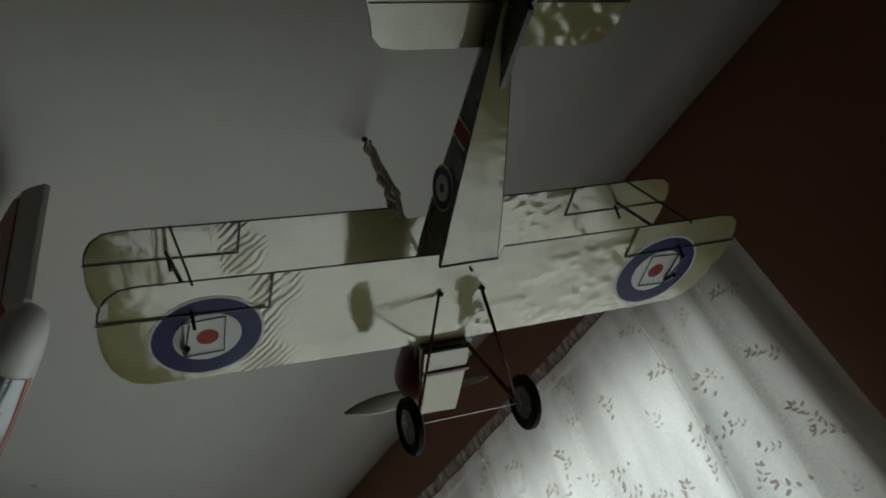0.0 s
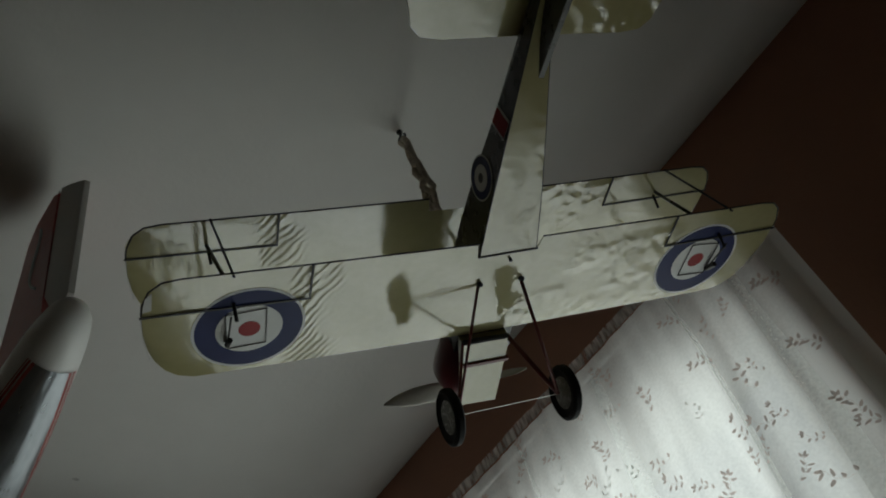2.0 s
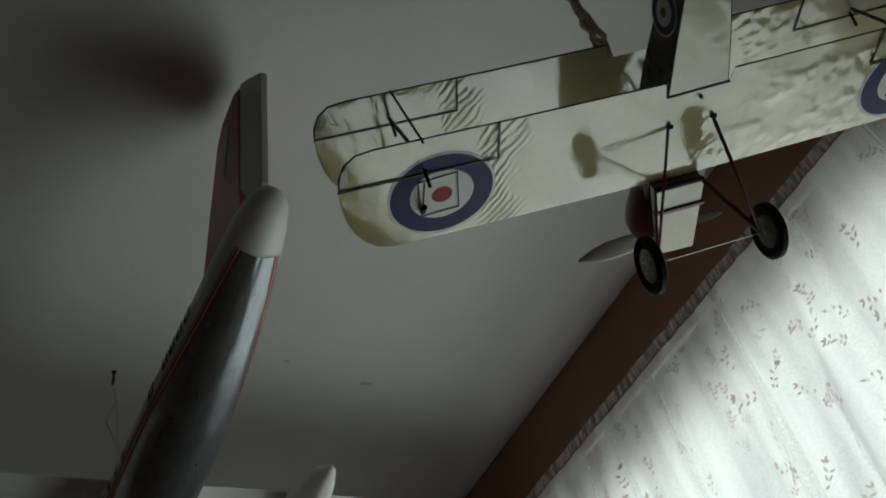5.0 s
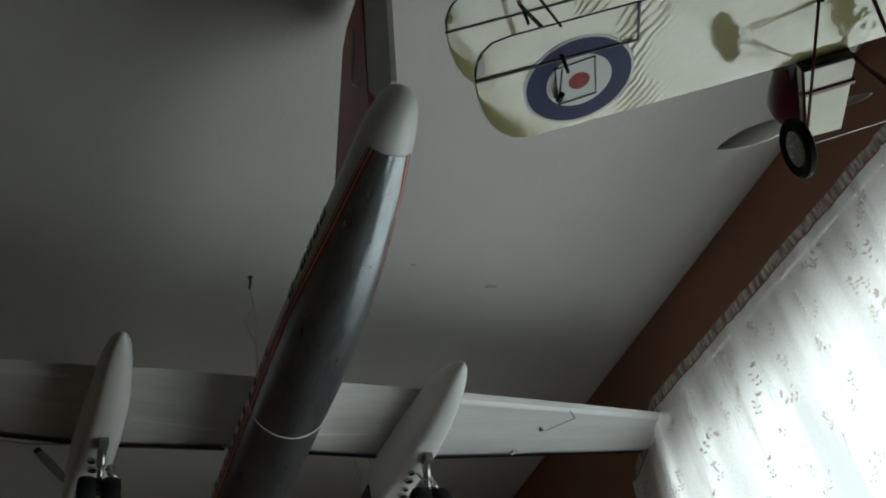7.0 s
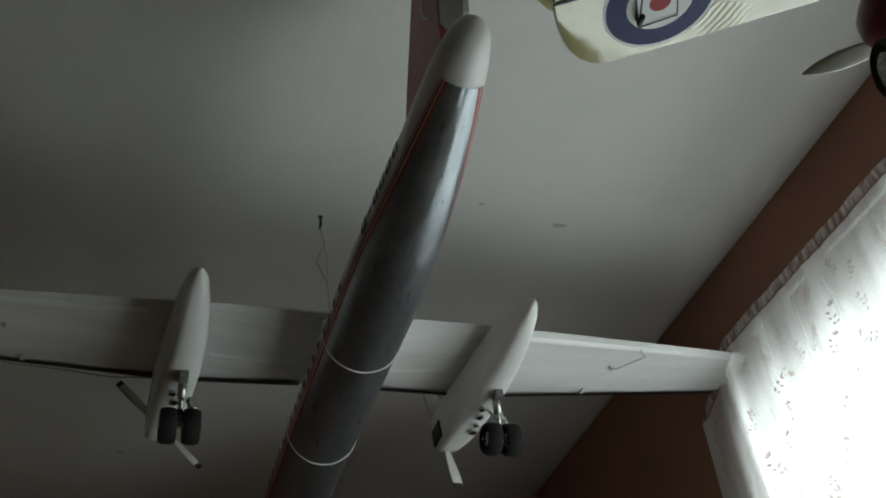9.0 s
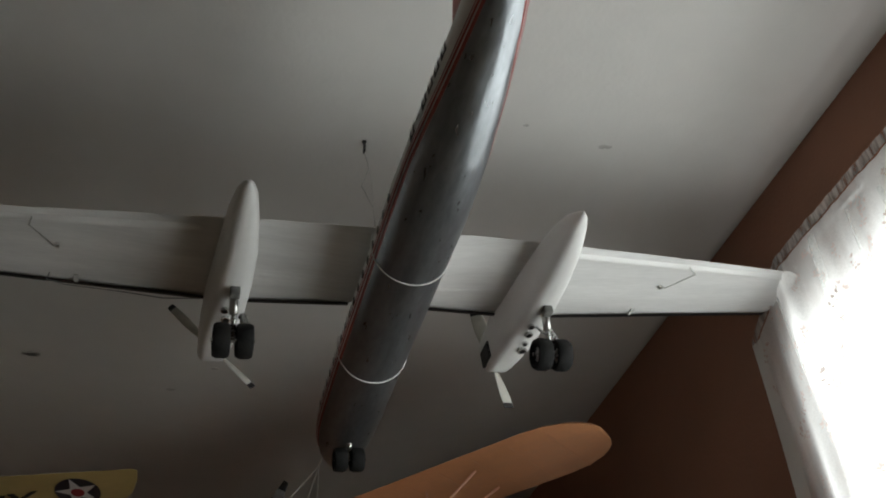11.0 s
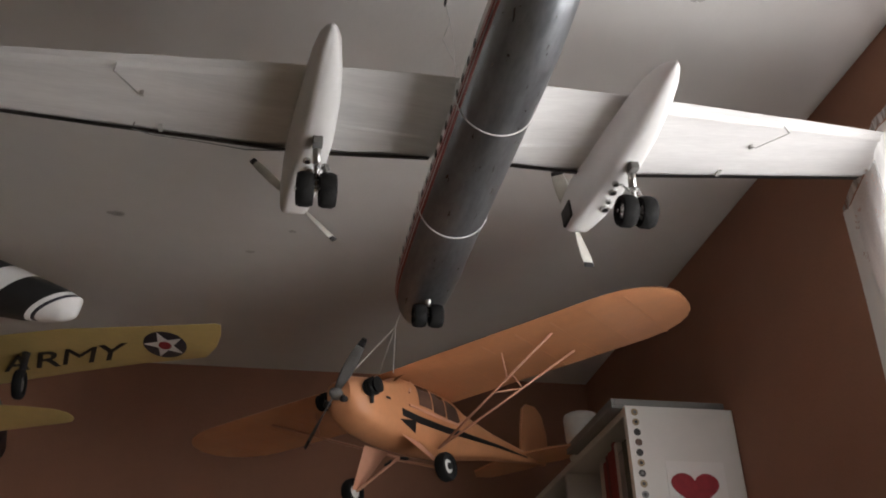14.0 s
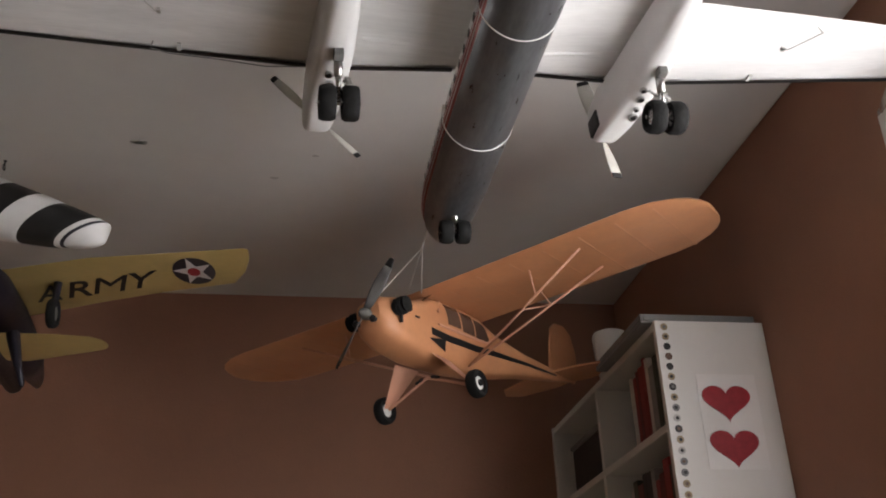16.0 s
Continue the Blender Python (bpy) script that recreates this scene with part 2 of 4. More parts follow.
def lathe(profile, m=None, sides=24):
    """A body turned about local x, from (along, radius)."""
    bm = loft([[(x, r * math.cos(q), r * math.sin(q)) for q in (2 * math.pi * j / sides for j in range(sides))] for x, r in profile])
    if m:
        bm.transform(m)
    return bm


def slab(outline, z0, z1):
    """A flat outline of x, y with thickness."""
    bm = bmesh.new()
    low, up = [bm.verts.new((x, y, z0)) for x, y in outline], [bm.verts.new((x, y, z1)) for x, y in outline]
    bm.faces.new(low[::-1]), bm.faces.new(up)
    for i in range(len(low)):
        j = (i + 1) % len(low)
        bm.faces.new((low[i], low[j], up[j], up[i]))
    return bm


def wheel(parent, at, r, width, mats, name="wheel", label="", rim=0.62):
    """A tyre on a disc, turning about x."""
    t = Matrix.Translation(at)
    k = width / 2
    tyre = lathe([(-k * 0.55, r * rim), (-k, r * (rim + 0.08)), (-k * 0.95, r * 0.9), (-k * 0.5, r), (k * 0.5, r), (k * 0.95, r * 0.9), (k, r * (rim + 0.08)), (k * 0.55, r * rim)], t)
    w = part(name, tyre, mats[0], parent, label, True, 50)
    part("hub", lathe([(-k * 0.8, 0.001), (-k * 0.75, r * 0.15), (-k * 0.45, r * (rim + 0.02)), (k * 0.45, r * (rim + 0.02)), (k * 0.75, r * 0.15), (k * 0.8, 0.001)], t), mats[1], w, "", True, 40)
    return w


def wing_skin(stations, n=9):
    """A cambered wing over stations (x, leading y, trailing y, z of the underside, thickness)."""
    rings = []
    for x, le, te, z, th in stations:
        c = le - te
        top = [(x, le - c * u, z + th * (0.35 + 1.0 * math.sqrt(u) * (1 - u) * 1.9)) for u in (i / n for i in range(n + 1))]
        low = [(x, le - c * u, z + th * (0.35 * (1 - min(u * 6, 1)) + (0.06 if u > 0.98 else 0))) for u in ((n - i) / n for i in range(n + 1))]
        rings.append(top[:-1] + [(x, te, z + th * 0.1)] + low[:-1])
    return loft(rings)


def disc(x, y, z, r, inner=0.0, squash=1.0, sides=40, deep=0.0006):
    """A flat printed disc or ring that faces down."""
    bm = bmesh.new()
    out = [(x + r * math.cos(q), y + r * squash * math.sin(q)) for q in (2 * math.pi * j / sides for j in range(sides))]
    if not inner:
        bm.faces.new([bm.verts.new((*p, z - deep)) for p in out])
        return bm
    rin = [(x + inner * math.cos(q), y + inner * squash * math.sin(q)) for q in (2 * math.pi * j / sides for j in range(sides))]
    a, b = [bm.verts.new((*p, z - deep)) for p in out], [bm.verts.new((*p, z - deep)) for p in rin]
    for i in range(sides):
        j = (i + 1) % sides
        bm.faces.new((a[i], a[j], b[j], b[i]))
    return bm


def line_strip(points, z, wide):
    """A printed line on a flat underside."""
    bms = []
    for p, q in zip(points, points[1:]):
        p, q = Vector(p), Vector(q)
        w = (q - p).normalized()
        s = Vector((-w.y, w.x)) * wide / 2
        e = w * wide * 0.4
        bms.append(slab([tuple(p - e + s), tuple(p - e - s), tuple(q + e - s), tuple(q + e + s)], z - 0.0008, z))
    return join(*bms)


# ---- the room ----
WALL_X, FAR_Y, LEFT_X, BACK_Y, HIGH = 1.20, 3.515, -2.4, -1.8, 2.5
tagged(part("floor", box((LEFT_X - 0.2, BACK_Y - 0.2, -0.1), (WALL_X + 0.2, FAR_Y + 0.2, 0)), FLOOR), "brown wooden floor of the room", "floor", kind="structure")
tagged(part("ceiling", box((LEFT_X - 0.2, BACK_Y - 0.2, HIGH), (WALL_X + 0.2, FAR_Y + 0.2, HIGH + 0.15)), CEILING), "off-white painted ceiling with faint stains", "ceiling", kind="structure")
WIN = (0.69, 1.80, 0.85, 2.22)
wall = join(box((WALL_X, BACK_Y, 0), (WALL_X + 0.15, WIN[0], HIGH)), box((WALL_X, WIN[1], 0), (WALL_X + 0.15, FAR_Y + 0.15, HIGH)),
            box((WALL_X, WIN[0], 0), (WALL_X + 0.15, WIN[1], WIN[2])), box((WALL_X, WIN[0], WIN[3]), (WALL_X + 0.15, WIN[1], HIGH)))
tagged(part("wall_east", wall, BROWN), "brown painted wall with a curtained window", "wall", kind="structure")
tagged(part("wall_north", box((LEFT_X - 0.15, FAR_Y, 0), (WALL_X, FAR_Y + 0.15, HIGH)), BROWN), "brown painted wall at the room's end", "wall", kind="structure")
# Out-of-view walls close the room; their cream tone is added fill.
tagged(part("wall_west", box((LEFT_X - 0.15, BACK_Y, 0), (LEFT_X, FAR_Y, HIGH)), BOUNCE_WALL), "unseen side wall, cream to bounce light", "wall", kind="structure")
tagged(part("wall_south", box((LEFT_X - 0.15, BACK_Y - 0.15, 0), (WALL_X + 0.15, BACK_Y, HIGH)), BOUNCE_WALL), "unseen wall behind the camera, cream to bounce light", "wall", kind="structure")

window = thing("window_1", "white framed window behind the sheer curtain", "window")
window["kind"] = "structure"
for a, b in (((WIN[0], WIN[2]), (WIN[1], WIN[2] + 0.05)), ((WIN[0], WIN[3] - 0.05), (WIN[1], WIN[3])), ((WIN[0], WIN[2] + 0.05), (WIN[0] + 0.05, WIN[3] - 0.05)), ((WIN[1] - 0.05, WIN[2] + 0.05), (WIN[1], WIN[3] - 0.05)), ((1.21, WIN[2] + 0.05), (1.26, WIN[3] - 0.05))):
    part("window_frame", box((WALL_X + 0.09, a[0], a[1]), (WALL_X + 0.14, b[0], b[1]), 0.004), WHITE, window)
for y0, y1 in ((WIN[0] + 0.05, 1.21), (1.26, WIN[1] - 0.05)):
    pane = part("pane", box((WALL_X + 0.113, y0, WIN[2] + 0.05), (WALL_X + 0.117, y1, WIN[3] - 0.05)), GLASS, window, "clear glass")
    pane.visible_shadow = False
part("window_sill", box((WALL_X - 0.02, WIN[0] - 0.03, WIN[2] - 0.03), (WALL_X + 0.09, WIN[1] + 0.03, WIN[2]), 0.005), WHITE, window)


# ---- the curtain ----
Y0, Y1, TOP, LOW = 0.569, 1.905, 2.281, 0.72


def fold(y, z):
    """How far the cloth stands off its line, into the room."""
    d = TOP - z
    k = min(max(d, 0) / 0.40, 1.0)
    drift = 0.10 * d * math.sin(4.1 * y + 0.7)
    u = y + drift
    wide = math.sin(41 * u + 2.3 * math.sin(7.3 * u) + 0.8 * d)
    fine = math.sin(97 * u + 2.6 * math.sin(11 * u + 1.5 * d))
    gather = math.sin(190 * y + 3.0 * math.sin(17 * y))
    return (0.0006 + 0.013 * k) * wide + (0.0006 + 0.0045 * k) * fine + 0.0005 * (1 - k) * gather + 0.016 * k * math.sin(5.2 * y - 2.4)


def cloth(y, z):
    u = min(max((y - 1.68) / 0.16, 0), 1)
    back = u * u * (3 - 2 * u)
    return Vector((1.135 + 0.045 * back - fold(y, z) * (1 - 0.6 * back), y, z))


def top_at(y):
    """The top sags at both ends."""
    u = (y - Y0) / (Y1 - Y0)
    return TOP - 0.09 * max(0, 1 - u / 0.09) ** 2 - 0.06 * max(0, 1 - (1 - u) / 0.14) ** 2 - 0.0008 * math.sin(61 * y + 2 * math.sin(13 * y)) ** 2


curtain = thing("curtain", "white sheer curtain with small sprig print", "curtain")
cols, rows_n = 420, 44
part("cloth", loft([[cloth(y, top_at(y) - 0.012 + (LOW - top_at(y)) * j / rows_n) for j in range(rows_n + 1)] for y in (Y0 + 0.02 + (Y1 - Y0 - 0.02) * i / cols for i in range(cols + 1))], False), SHEER, curtain, "", True)


def ruffle_at(y, u):
    """The gathered band above the rod, u from its foot to its loose upper edge."""
    return cloth(y, top_at(y)) + Vector((-0.003 - 0.0003 * noise.noise((90 * y, 0.8 * u, 5.2)), 0, -0.012 + u * (0.021 + 0.002 * noise.noise((34 * y, 0.3, 1.7)))))


part("heading", loft([[ruffle_at(y, u) for u in (0, 0.25, 0.5, 0.75, 1)] for y in (Y0 + 0.02 + (Y1 - Y0 - 0.02) * i / 700 for i in range(701))], False), RUFFLE, curtain, "gathered heading ruffle", True)
part("hem", loft([[cloth(y, z) + Vector((-0.003, 0, 0)) for y in (Y0 - 0.002, Y0 + 0.018, Y0 + 0.038)] for z in (top_at(Y0) + (LOW - top_at(Y0)) * j / 40 for j in range(41))], False), HEM, curtain, "double stitched side hem", True)
part("hem", loft([[cloth(y, z) + Vector((-0.003, 0, 0)) for y in (Y1 - 0.030, Y1 - 0.014, Y1 + 0.002)] for z in (top_at(Y1) + (LOW - top_at(Y1)) * j / 40 for j in range(41))], False), HEM, curtain, "double stitched side hem", True)
# folds where the cloth lies double
rng = random.Random(12)
y = Y0 + 0.07
while y < Y1 - 0.12:
    wide, lean, deep = rng.uniform(0.018, 0.07), rng.uniform(-0.06, 0.06), rng.uniform(0.02, 0.07)
    rows_z = [top_at(y) - deep + (LOW - top_at(y)) * k / 40 for k in range(41)]
    part("pleat", loft([[cloth(yy, z) + Vector((-0.004 - 0.003 * math.sin(math.pi * i / 6), 0, 0)) for i, yy in enumerate(y + lean * (top_at(y) - z) + 0.006 * math.sin(9 * z + 40 * y) + wide * j / 6 * (0.25 + 1.1 * min(top_at(y) - z, 0.8)) for j in range(7))] for z in rows_z], False), LAYER, curtain, "", True)
    y += wide + rng.uniform(0.05, 0.16)
rod = thing("curtain_rod", "thin white curtain rod on brackets", "curtain rod")
part("rod", tube([(1.158, Y0 + 0.11, TOP - 0.012), (1.158, 1.66, TOP - 0.012)], 0.004), WHITE, rod, "", True)
for y in (Y0 + 0.13, 1.64):
    part("bracket", box((1.155, y - 0.006, TOP - 0.02), (WALL_X + 0.002, y + 0.006, TOP - 0.004)), WHITE, rod)


def sprig_mesh(name, mat, seed):
    """A bent twig with small oval leaves in pairs, flat in y and z."""
    rng = random.Random(seed)
    bm = bmesh.new()
    bend = rng.uniform(-0.010, 0.010)

    def leaf(root, a, l, w):
        ay, az = math.sin(a), math.cos(a)
        ring = []
        for j in range(8):
            q = 2 * math.pi * j / 8
            along, across = l * (0.56 + 0.5 * math.cos(q)), w * math.sin(q) * (1 - 0.25 * math.cos(q))
            ring.append(bm.verts.new((0, root[0] + ay * along + az * across, root[1] + az * along - ay * across)))
        bm.faces.new(ring)
    stem, count = [], rng.choice((4, 5, 6))
    for i in range(count):
        u = i / (count - 1)
        cy, cz = bend * math.sin(math.pi * u), 0.036 * (u - 0.5)
        stem.append((bm.verts.new((0, cy - 0.0002, cz)), bm.verts.new((0, cy + 0.0002, cz))))
        for side in (-1, 1):
            if rng.random() < 0.78:
                leaf((cy + side * 0.0012, cz), side * rng.uniform(0.55, 1.2), rng.uniform(0.0075, 0.0115), rng.uniform(0.0017, 0.0026))
    leaf((0, 0.018), rng.uniform(-0.3, 0.3), 0.0105, 0.0024)
    for p, q in zip(stem, stem[1:]):
        bm.faces.new((p[0], p[1], q[1], q[0]))
    mesh = bpy.data.meshes.new(name)
    bm.to_mesh(mesh), bm.free()
    mesh.materials.append(mat)
    return mesh


SPRIGS = [sprig_mesh("sprig", SPRIG, 1), sprig_mesh("sprig", SPRIG, 2), sprig_mesh("sprig", SPRIG, 3), sprig_mesh("sprig", SPRIG, 6), sprig_mesh("pale_sprig", SPRIG_PALE, 4)]
rng = random.Random(7)
for row in range(13):
    for col in range(22):
        y = Y0 + 0.05 + (Y1 - Y0 - 0.08) * (col + 0.5 * (row % 2) + rng.uniform(-0.42, 0.42)) / 22
        z = TOP - 0.045 - row * 0.044 + rng.uniform(-0.022, 0.022)
        if not Y0 + 0.03 < y < Y1 - 0.02 or z > top_at(y) - 0.035 or rng.random() < 0.25:
            continue
        mesh = SPRIGS[rng.choice((0, 1, 2, 3, 4))]
        ob = new(mesh.name.split(".")[0], mesh)
        p, q = cloth(y - 0.004, z), cloth(y + 0.004, z)
        ob.parent = curtain
        ob.matrix_basis = Matrix.Translation((p + q) / 2 + Vector((-0.0085, 0, 0))) @ Matrix.Rotation(math.atan2(p.x - q.x, 0.008), 4, "Z") @ Matrix.Rotation(rng.uniform(-1.1, 1.1), 4, "X") @ Matrix.Scale(rng.uniform(0.6, 1.0), 4)


# ---- the biplane ----
def biplane():
    ob = thing("model_biplane", "cream and dark olive model biplane hanging on a rope", "model plane", pose(0.736, 0.772, 2.026, 6.304, -7.409, -27.713))
    dih, gap, stag = 0.0179, 0.1135, 0.041

    def wing(name, dy, z, roundels):
        rings = []
        xs = [0, 0.015, 0.031, 0.034, 0.08, 0.13, 0.19, 0.25, 0.29, 0.305, 0.316, 0.324, 0.330, 0.333]
        left = [-x for x in xs[:0:-1]]
        for x in left + xs:
            a = abs(x)
            te = -0.112 if a < 0.033 else -0.129
            le = 0.001
            if a > 0.28:
                u = (a - 0.28) / 0.0545
                le = 0.001 - 0.085 * (1 - math.sqrt(max(0, 1 - u ** 2.6)))
            if a > 0.305:
                u = (a - 0.305) / 0.0295
                te = -0.1305 + 0.035 * (1 - math.sqrt(max(0, 1 - u * u)))
            rings.append((x, le + dy, te + dy, z + a * dih, 0.0075))
        w = part(name, wing_skin(rings), FILM, ob, "cream film over a light frame", True, 40)
        for s in (-1, 1):
            hinge = [(s * 0.3345, -0.0905 + dy), (s * 0.19, -0.0885 + dy), (s * 0.19, -0.129 + dy)]
            bm = line_strip(hinge, 0, 0.0020)
            for v in bm.verts:
                v.co.z += z + abs(v.co.x) * dih - (0.0009 if roundels else 0.0002)
            part("hinge_line", bm, BLACK, w)
            edge = [(s * 0.034, -0.1292 + dy), (s * 0.19, -0.1292 + dy), (s * 0.300, -0.1300 + dy), (s * 0.316, -0.1278 + dy), (s * 0.3265, -0.119 + dy), (s * 0.3325, -0.103 + dy), (s * 0.3335, -0.092 + dy)]
            part("edge_line", tube([(x, y, z + abs(x) * dih + 0.0003) for x, y in edge], 0.0009, 6), BLACK, w)
            part("tip_edge", tube([(x, y, z + abs(x) * dih + 0.0012) for x, y in ((s * 0.3335, -0.088 + dy), (s * 0.3325, -0.060 + dy), (s * 0.328, -0.034 + dy))], 0.0006, 6), PALE_GREY, w)
            if s < 0 and roundels:
                part("tip_tape", slab([(s * 0.325, -0.098 + dy), (s * 0.3325, -0.096 + dy), (s * 0.330, -0.112 + dy), (s * 0.324, -0.118 + dy)], z + 0.32 * dih - 0.0007, z + 0.32 * dih - 0.0002), PALE_GREY, w, "scuffed clear tape")
            part("horn", tube([(s * 0.2575, -0.094 + dy, z + 0.004), (s * 0.2575, -0.088 + dy, z - 0.012)], 0.0016, 6), BLACK, w)
            if roundels:
                for r, inner, mat, up in ((0.0510, 0.0482, DECAL_WHITE, 1), (0.0484, 0.0298, BLUE, 2), (0.0300, 0.0, DECAL_WHITE, 3), (0.0098, 0.0, RED, 4)):
                    bm = disc(s * 0.2425, -0.0585, 0, r, inner, 1.0, 48, 0.0)
                    for v in bm.verts:
                        v.co.z += abs(v.co.x) * dih - 0.0003 - 0.00012 * up
                    part("roundel_ring" if inner else "roundel_disc", bm, mat, w)
                hatch = [(s * 0.227, -0.038), (s * 0.262, -0.036), (s * 0.264, -0.08), (s * 0.228, -0.083), (s * 0.227, -0.038)]
                bm = line_strip(hatch, 0, 0.0005)
                for v in bm.verts:
                    v.co.z += abs(v.co.x) * dih - 0.0009
                part("servo_hatch", bm, BLACK, w)
                part("pushrod", tube([(s * 0.262, -0.05, 0.0), (s * 0.2615, -0.09, -0.008)], 0.0009, 5), BLACK, w)
                part("servo_arm", tube([(s * 0.262, -0.043, 0.002), (s * 0.2618, -0.058, -0.006)], 0.0028, 6), BLACK, w)
        return w

    wing("lower_wing", 0.0, 0.0, True)
    wing("upper_wing", stag, gap, False)
    for s in (-1, 1):
        a, b = (s * 0.258, -0.012, 0.006), (s * 0.262, stag - 0.014, gap + 0.004)
        c, d = (s * 0.255, -0.098, 0.006), (s * 0.259, stag - 0.098, gap + 0.004)
        part("strut", tube([a, b], 0.0020, 6), OLIVE, ob, "", True)
        part("strut", tube([c, d], 0.0020, 6), OLIVE, ob, "", True)
        part("aileron_link", tube([(s * 0.2580, -0.1282, 0.0020), (s * 0.2564, -0.0928, 0.1150)], 0.0012, 6), BLACK, ob)
        part("cabane_strut", tube([(s * 0.022, 0.0, 0.045), (s * 0.034, stag - 0.02, gap + 0.004)], 0.0025, 6), OLIVE, ob)

    # fuselage: boxy, dark sides and a cream underside, tapering to the tail
    spine = [(0.045, 0.031, 0.004, 0.060), (-0.03, 0.031, 0.004, 0.062), (-0.10, 0.030, 0.003, 0.062), (-0.115, 0.0295, 0.001, 0.062), (-0.17, 0.0255, 0.009, 0.062), (-0.24, 0.0185, 0.020, 0.061), (-0.31, 0.0110, 0.032, 0.060), (-0.375, 0.005, 0.042, 0.058)]
    fus = part("fuselage", loft([[(-w, y, lo), (-w, y, hi - 0.012), (-w * 0.55, y, hi), (w * 0.55, y, hi), (w, y, hi - 0.012), (w, y, lo)] for y, w, lo, hi in spine]), OLIVE, ob, "dark olive film")
    fus.matrix_basis = Matrix.Translation((0, -0.11, 0)) @ Matrix.Rotation(radians(-2.0), 4, "Z") @ Matrix.Translation((0, 0.11, 0))
    part("belly", loft([[(-w * 0.985, y, lo - 0.0012), (w * 0.985, y, lo - 0.0012), (w * 0.985, y, lo - 0.0004), (-w * 0.985, y, lo - 0.0004)] for y, w, lo, hi in spine[3:]]), FILM, fus, "cream film underside")
    for s in (-1, 1):
        part("belly_edge", tube([(s * w, y, lo - 0.001) for y, w, lo, hi in spine[3:]], 0.0006, 5), BLACK, fus)

        def on_side(y, z, out=0.0008):
            """A place on the tapered side."""
            for (ya, wa, *_), (yb, wb, *_) in zip(spine, spine[1:]):
                if yb <= y <= ya:
                    return Vector((s * (wa + (wb - wa) * (y - ya) / (yb - ya) + out), y, z))
            return Vector((s * 0.03, y, z))
        for r, inner, mat, up in ((0.0215, 0.0198, DECAL_WHITE, 1), (0.0198, 0.0125, BLUE, 2), (0.0125, 0.0045, DECAL_WHITE, 3), (0.0045, 0.0, BLACK, 4)):
            bm = disc(0, 0, 0, r, inner, 1.0, 32, 0.0)
            for v in bm.verts:
                v.co = on_side(-0.180 + v.co.x, 0.036 + v.co.y, 0.0008 + 0.0002 * up)
            part("side_roundel", bm, mat, fus)
        for y0, y1, mat, up in ((-0.252, -0.232, DECAL_WHITE, 1), (-0.2498, -0.2342, RED, 2)):
            part("side_band", loft([[on_side(y, z, 0.0004 + 0.0004 * up) for z in (0.022, 0.0475)] for y in (y0, (y0 + y1) / 2, y1)], False), mat, fus, "red band edged in white")
    part("seam", box((-0.031, -0.1150, -0.0016), (0.031, -0.1138, 0.0)), BLACK, fus)

    # tail
    def tail_outline(s):
        return [(0.0, -0.3135), (s * 0.085, -0.3125), (s * 0.104, -0.3155), (s * 0.113, -0.325), (s * 0.1165, -0.34), (s * 0.128, -0.372), (s * 0.118, -0.395), (s * 0.05, -0.405), (0.0, -0.40)]
    for s in (-1, 1):
        part("stabiliser", slab(tail_outline(s), 0.0570, 0.0605), FILM, ob, "cream film tailplane")
        bm = line_strip([(s * 0.012, -0.356), (s * 0.120, -0.3555)], 0.0569, 0.0009)
        part("elevator_line", bm, BLACK, ob)
    fin = slab([(-0.36, 0.05), (-0.345, 0.075), (-0.365, 0.095), (-0.41, 0.10), (-0.43, 0.07), (-0.425, 0.02), (-0.40, 0.004), (-0.375, 0.02)], -0.002, 0.002)
    fin.transform(Matrix(((0, 0, 1, 0), (1, 0, 0, 0), (0, 1, 0, 0), (0, 0, 0, 1))))
    part("rudder", fin, OLIVE, ob)
    skid = slab([(-0.298, 0.0165), (-0.325, 0.030), (-0.366, 0.042), (-0.388, 0.038), (-0.3765, 0.008), (-0.338, 0.0125)], -0.0105, -0.0055)
    skid.transform(Matrix(((0, 0, 1, 0), (1, 0, 0, 0), (0, 1, 0, 0), (0, 0, 0, 1))))
    part("tail_skid", skid, OLIVE, ob, "black wedge skid under the tail")
    part("skid_bolt", tube([(-0.014, -0.366, 0.036), (-0.002, -0.366, 0.036)], 0.0035, 10), CHROME, ob)

    # nose
    part("cowl", lathe([(-0.008, 0.026), (0.0, 0.032), (0.03, 0.034), (0.045, 0.033), (0.055, 0.028), (0.057, 0.021), (0.045, 0.019)], Matrix.Translation((-0.001, 0.034, 0.0165)) @ Matrix.Rotation(radians(90), 4, "Z"), 28), COWL_RED, ob, "dark red engine cowl", True, 40)
    part("front_panel", loft([[(-0.0265, 0.004, -0.009), (0.0265, 0.004, -0.009), (0.0265, 0.004, 0.004), (-0.0265, 0.004, 0.004)], [(-0.0215, 0.078, -0.0285), (0.0190, 0.080, -0.0285), (0.0190, 0.080, -0.0245), (-0.0215, 0.078, -0.0245)]]), FILM, ob, "cream film battery hatch")
    part("hatch_strip", box((-0.027, 0.026, -0.0175), (0.027, 0.030, -0.0115)), STRUT_RED, ob)
    hub = part("propeller", lathe([(0.0, 0.001), (0.002, 0.006), (0.012, 0.008), (0.022, 0.005), (0.026, 0.001)], Matrix.Translation((-0.002, 0.092, 0.0155)) @ Matrix.Rotation(radians(90), 4, "Z"), 16), PROP_GREY, ob, "grey two-blade propeller", True)
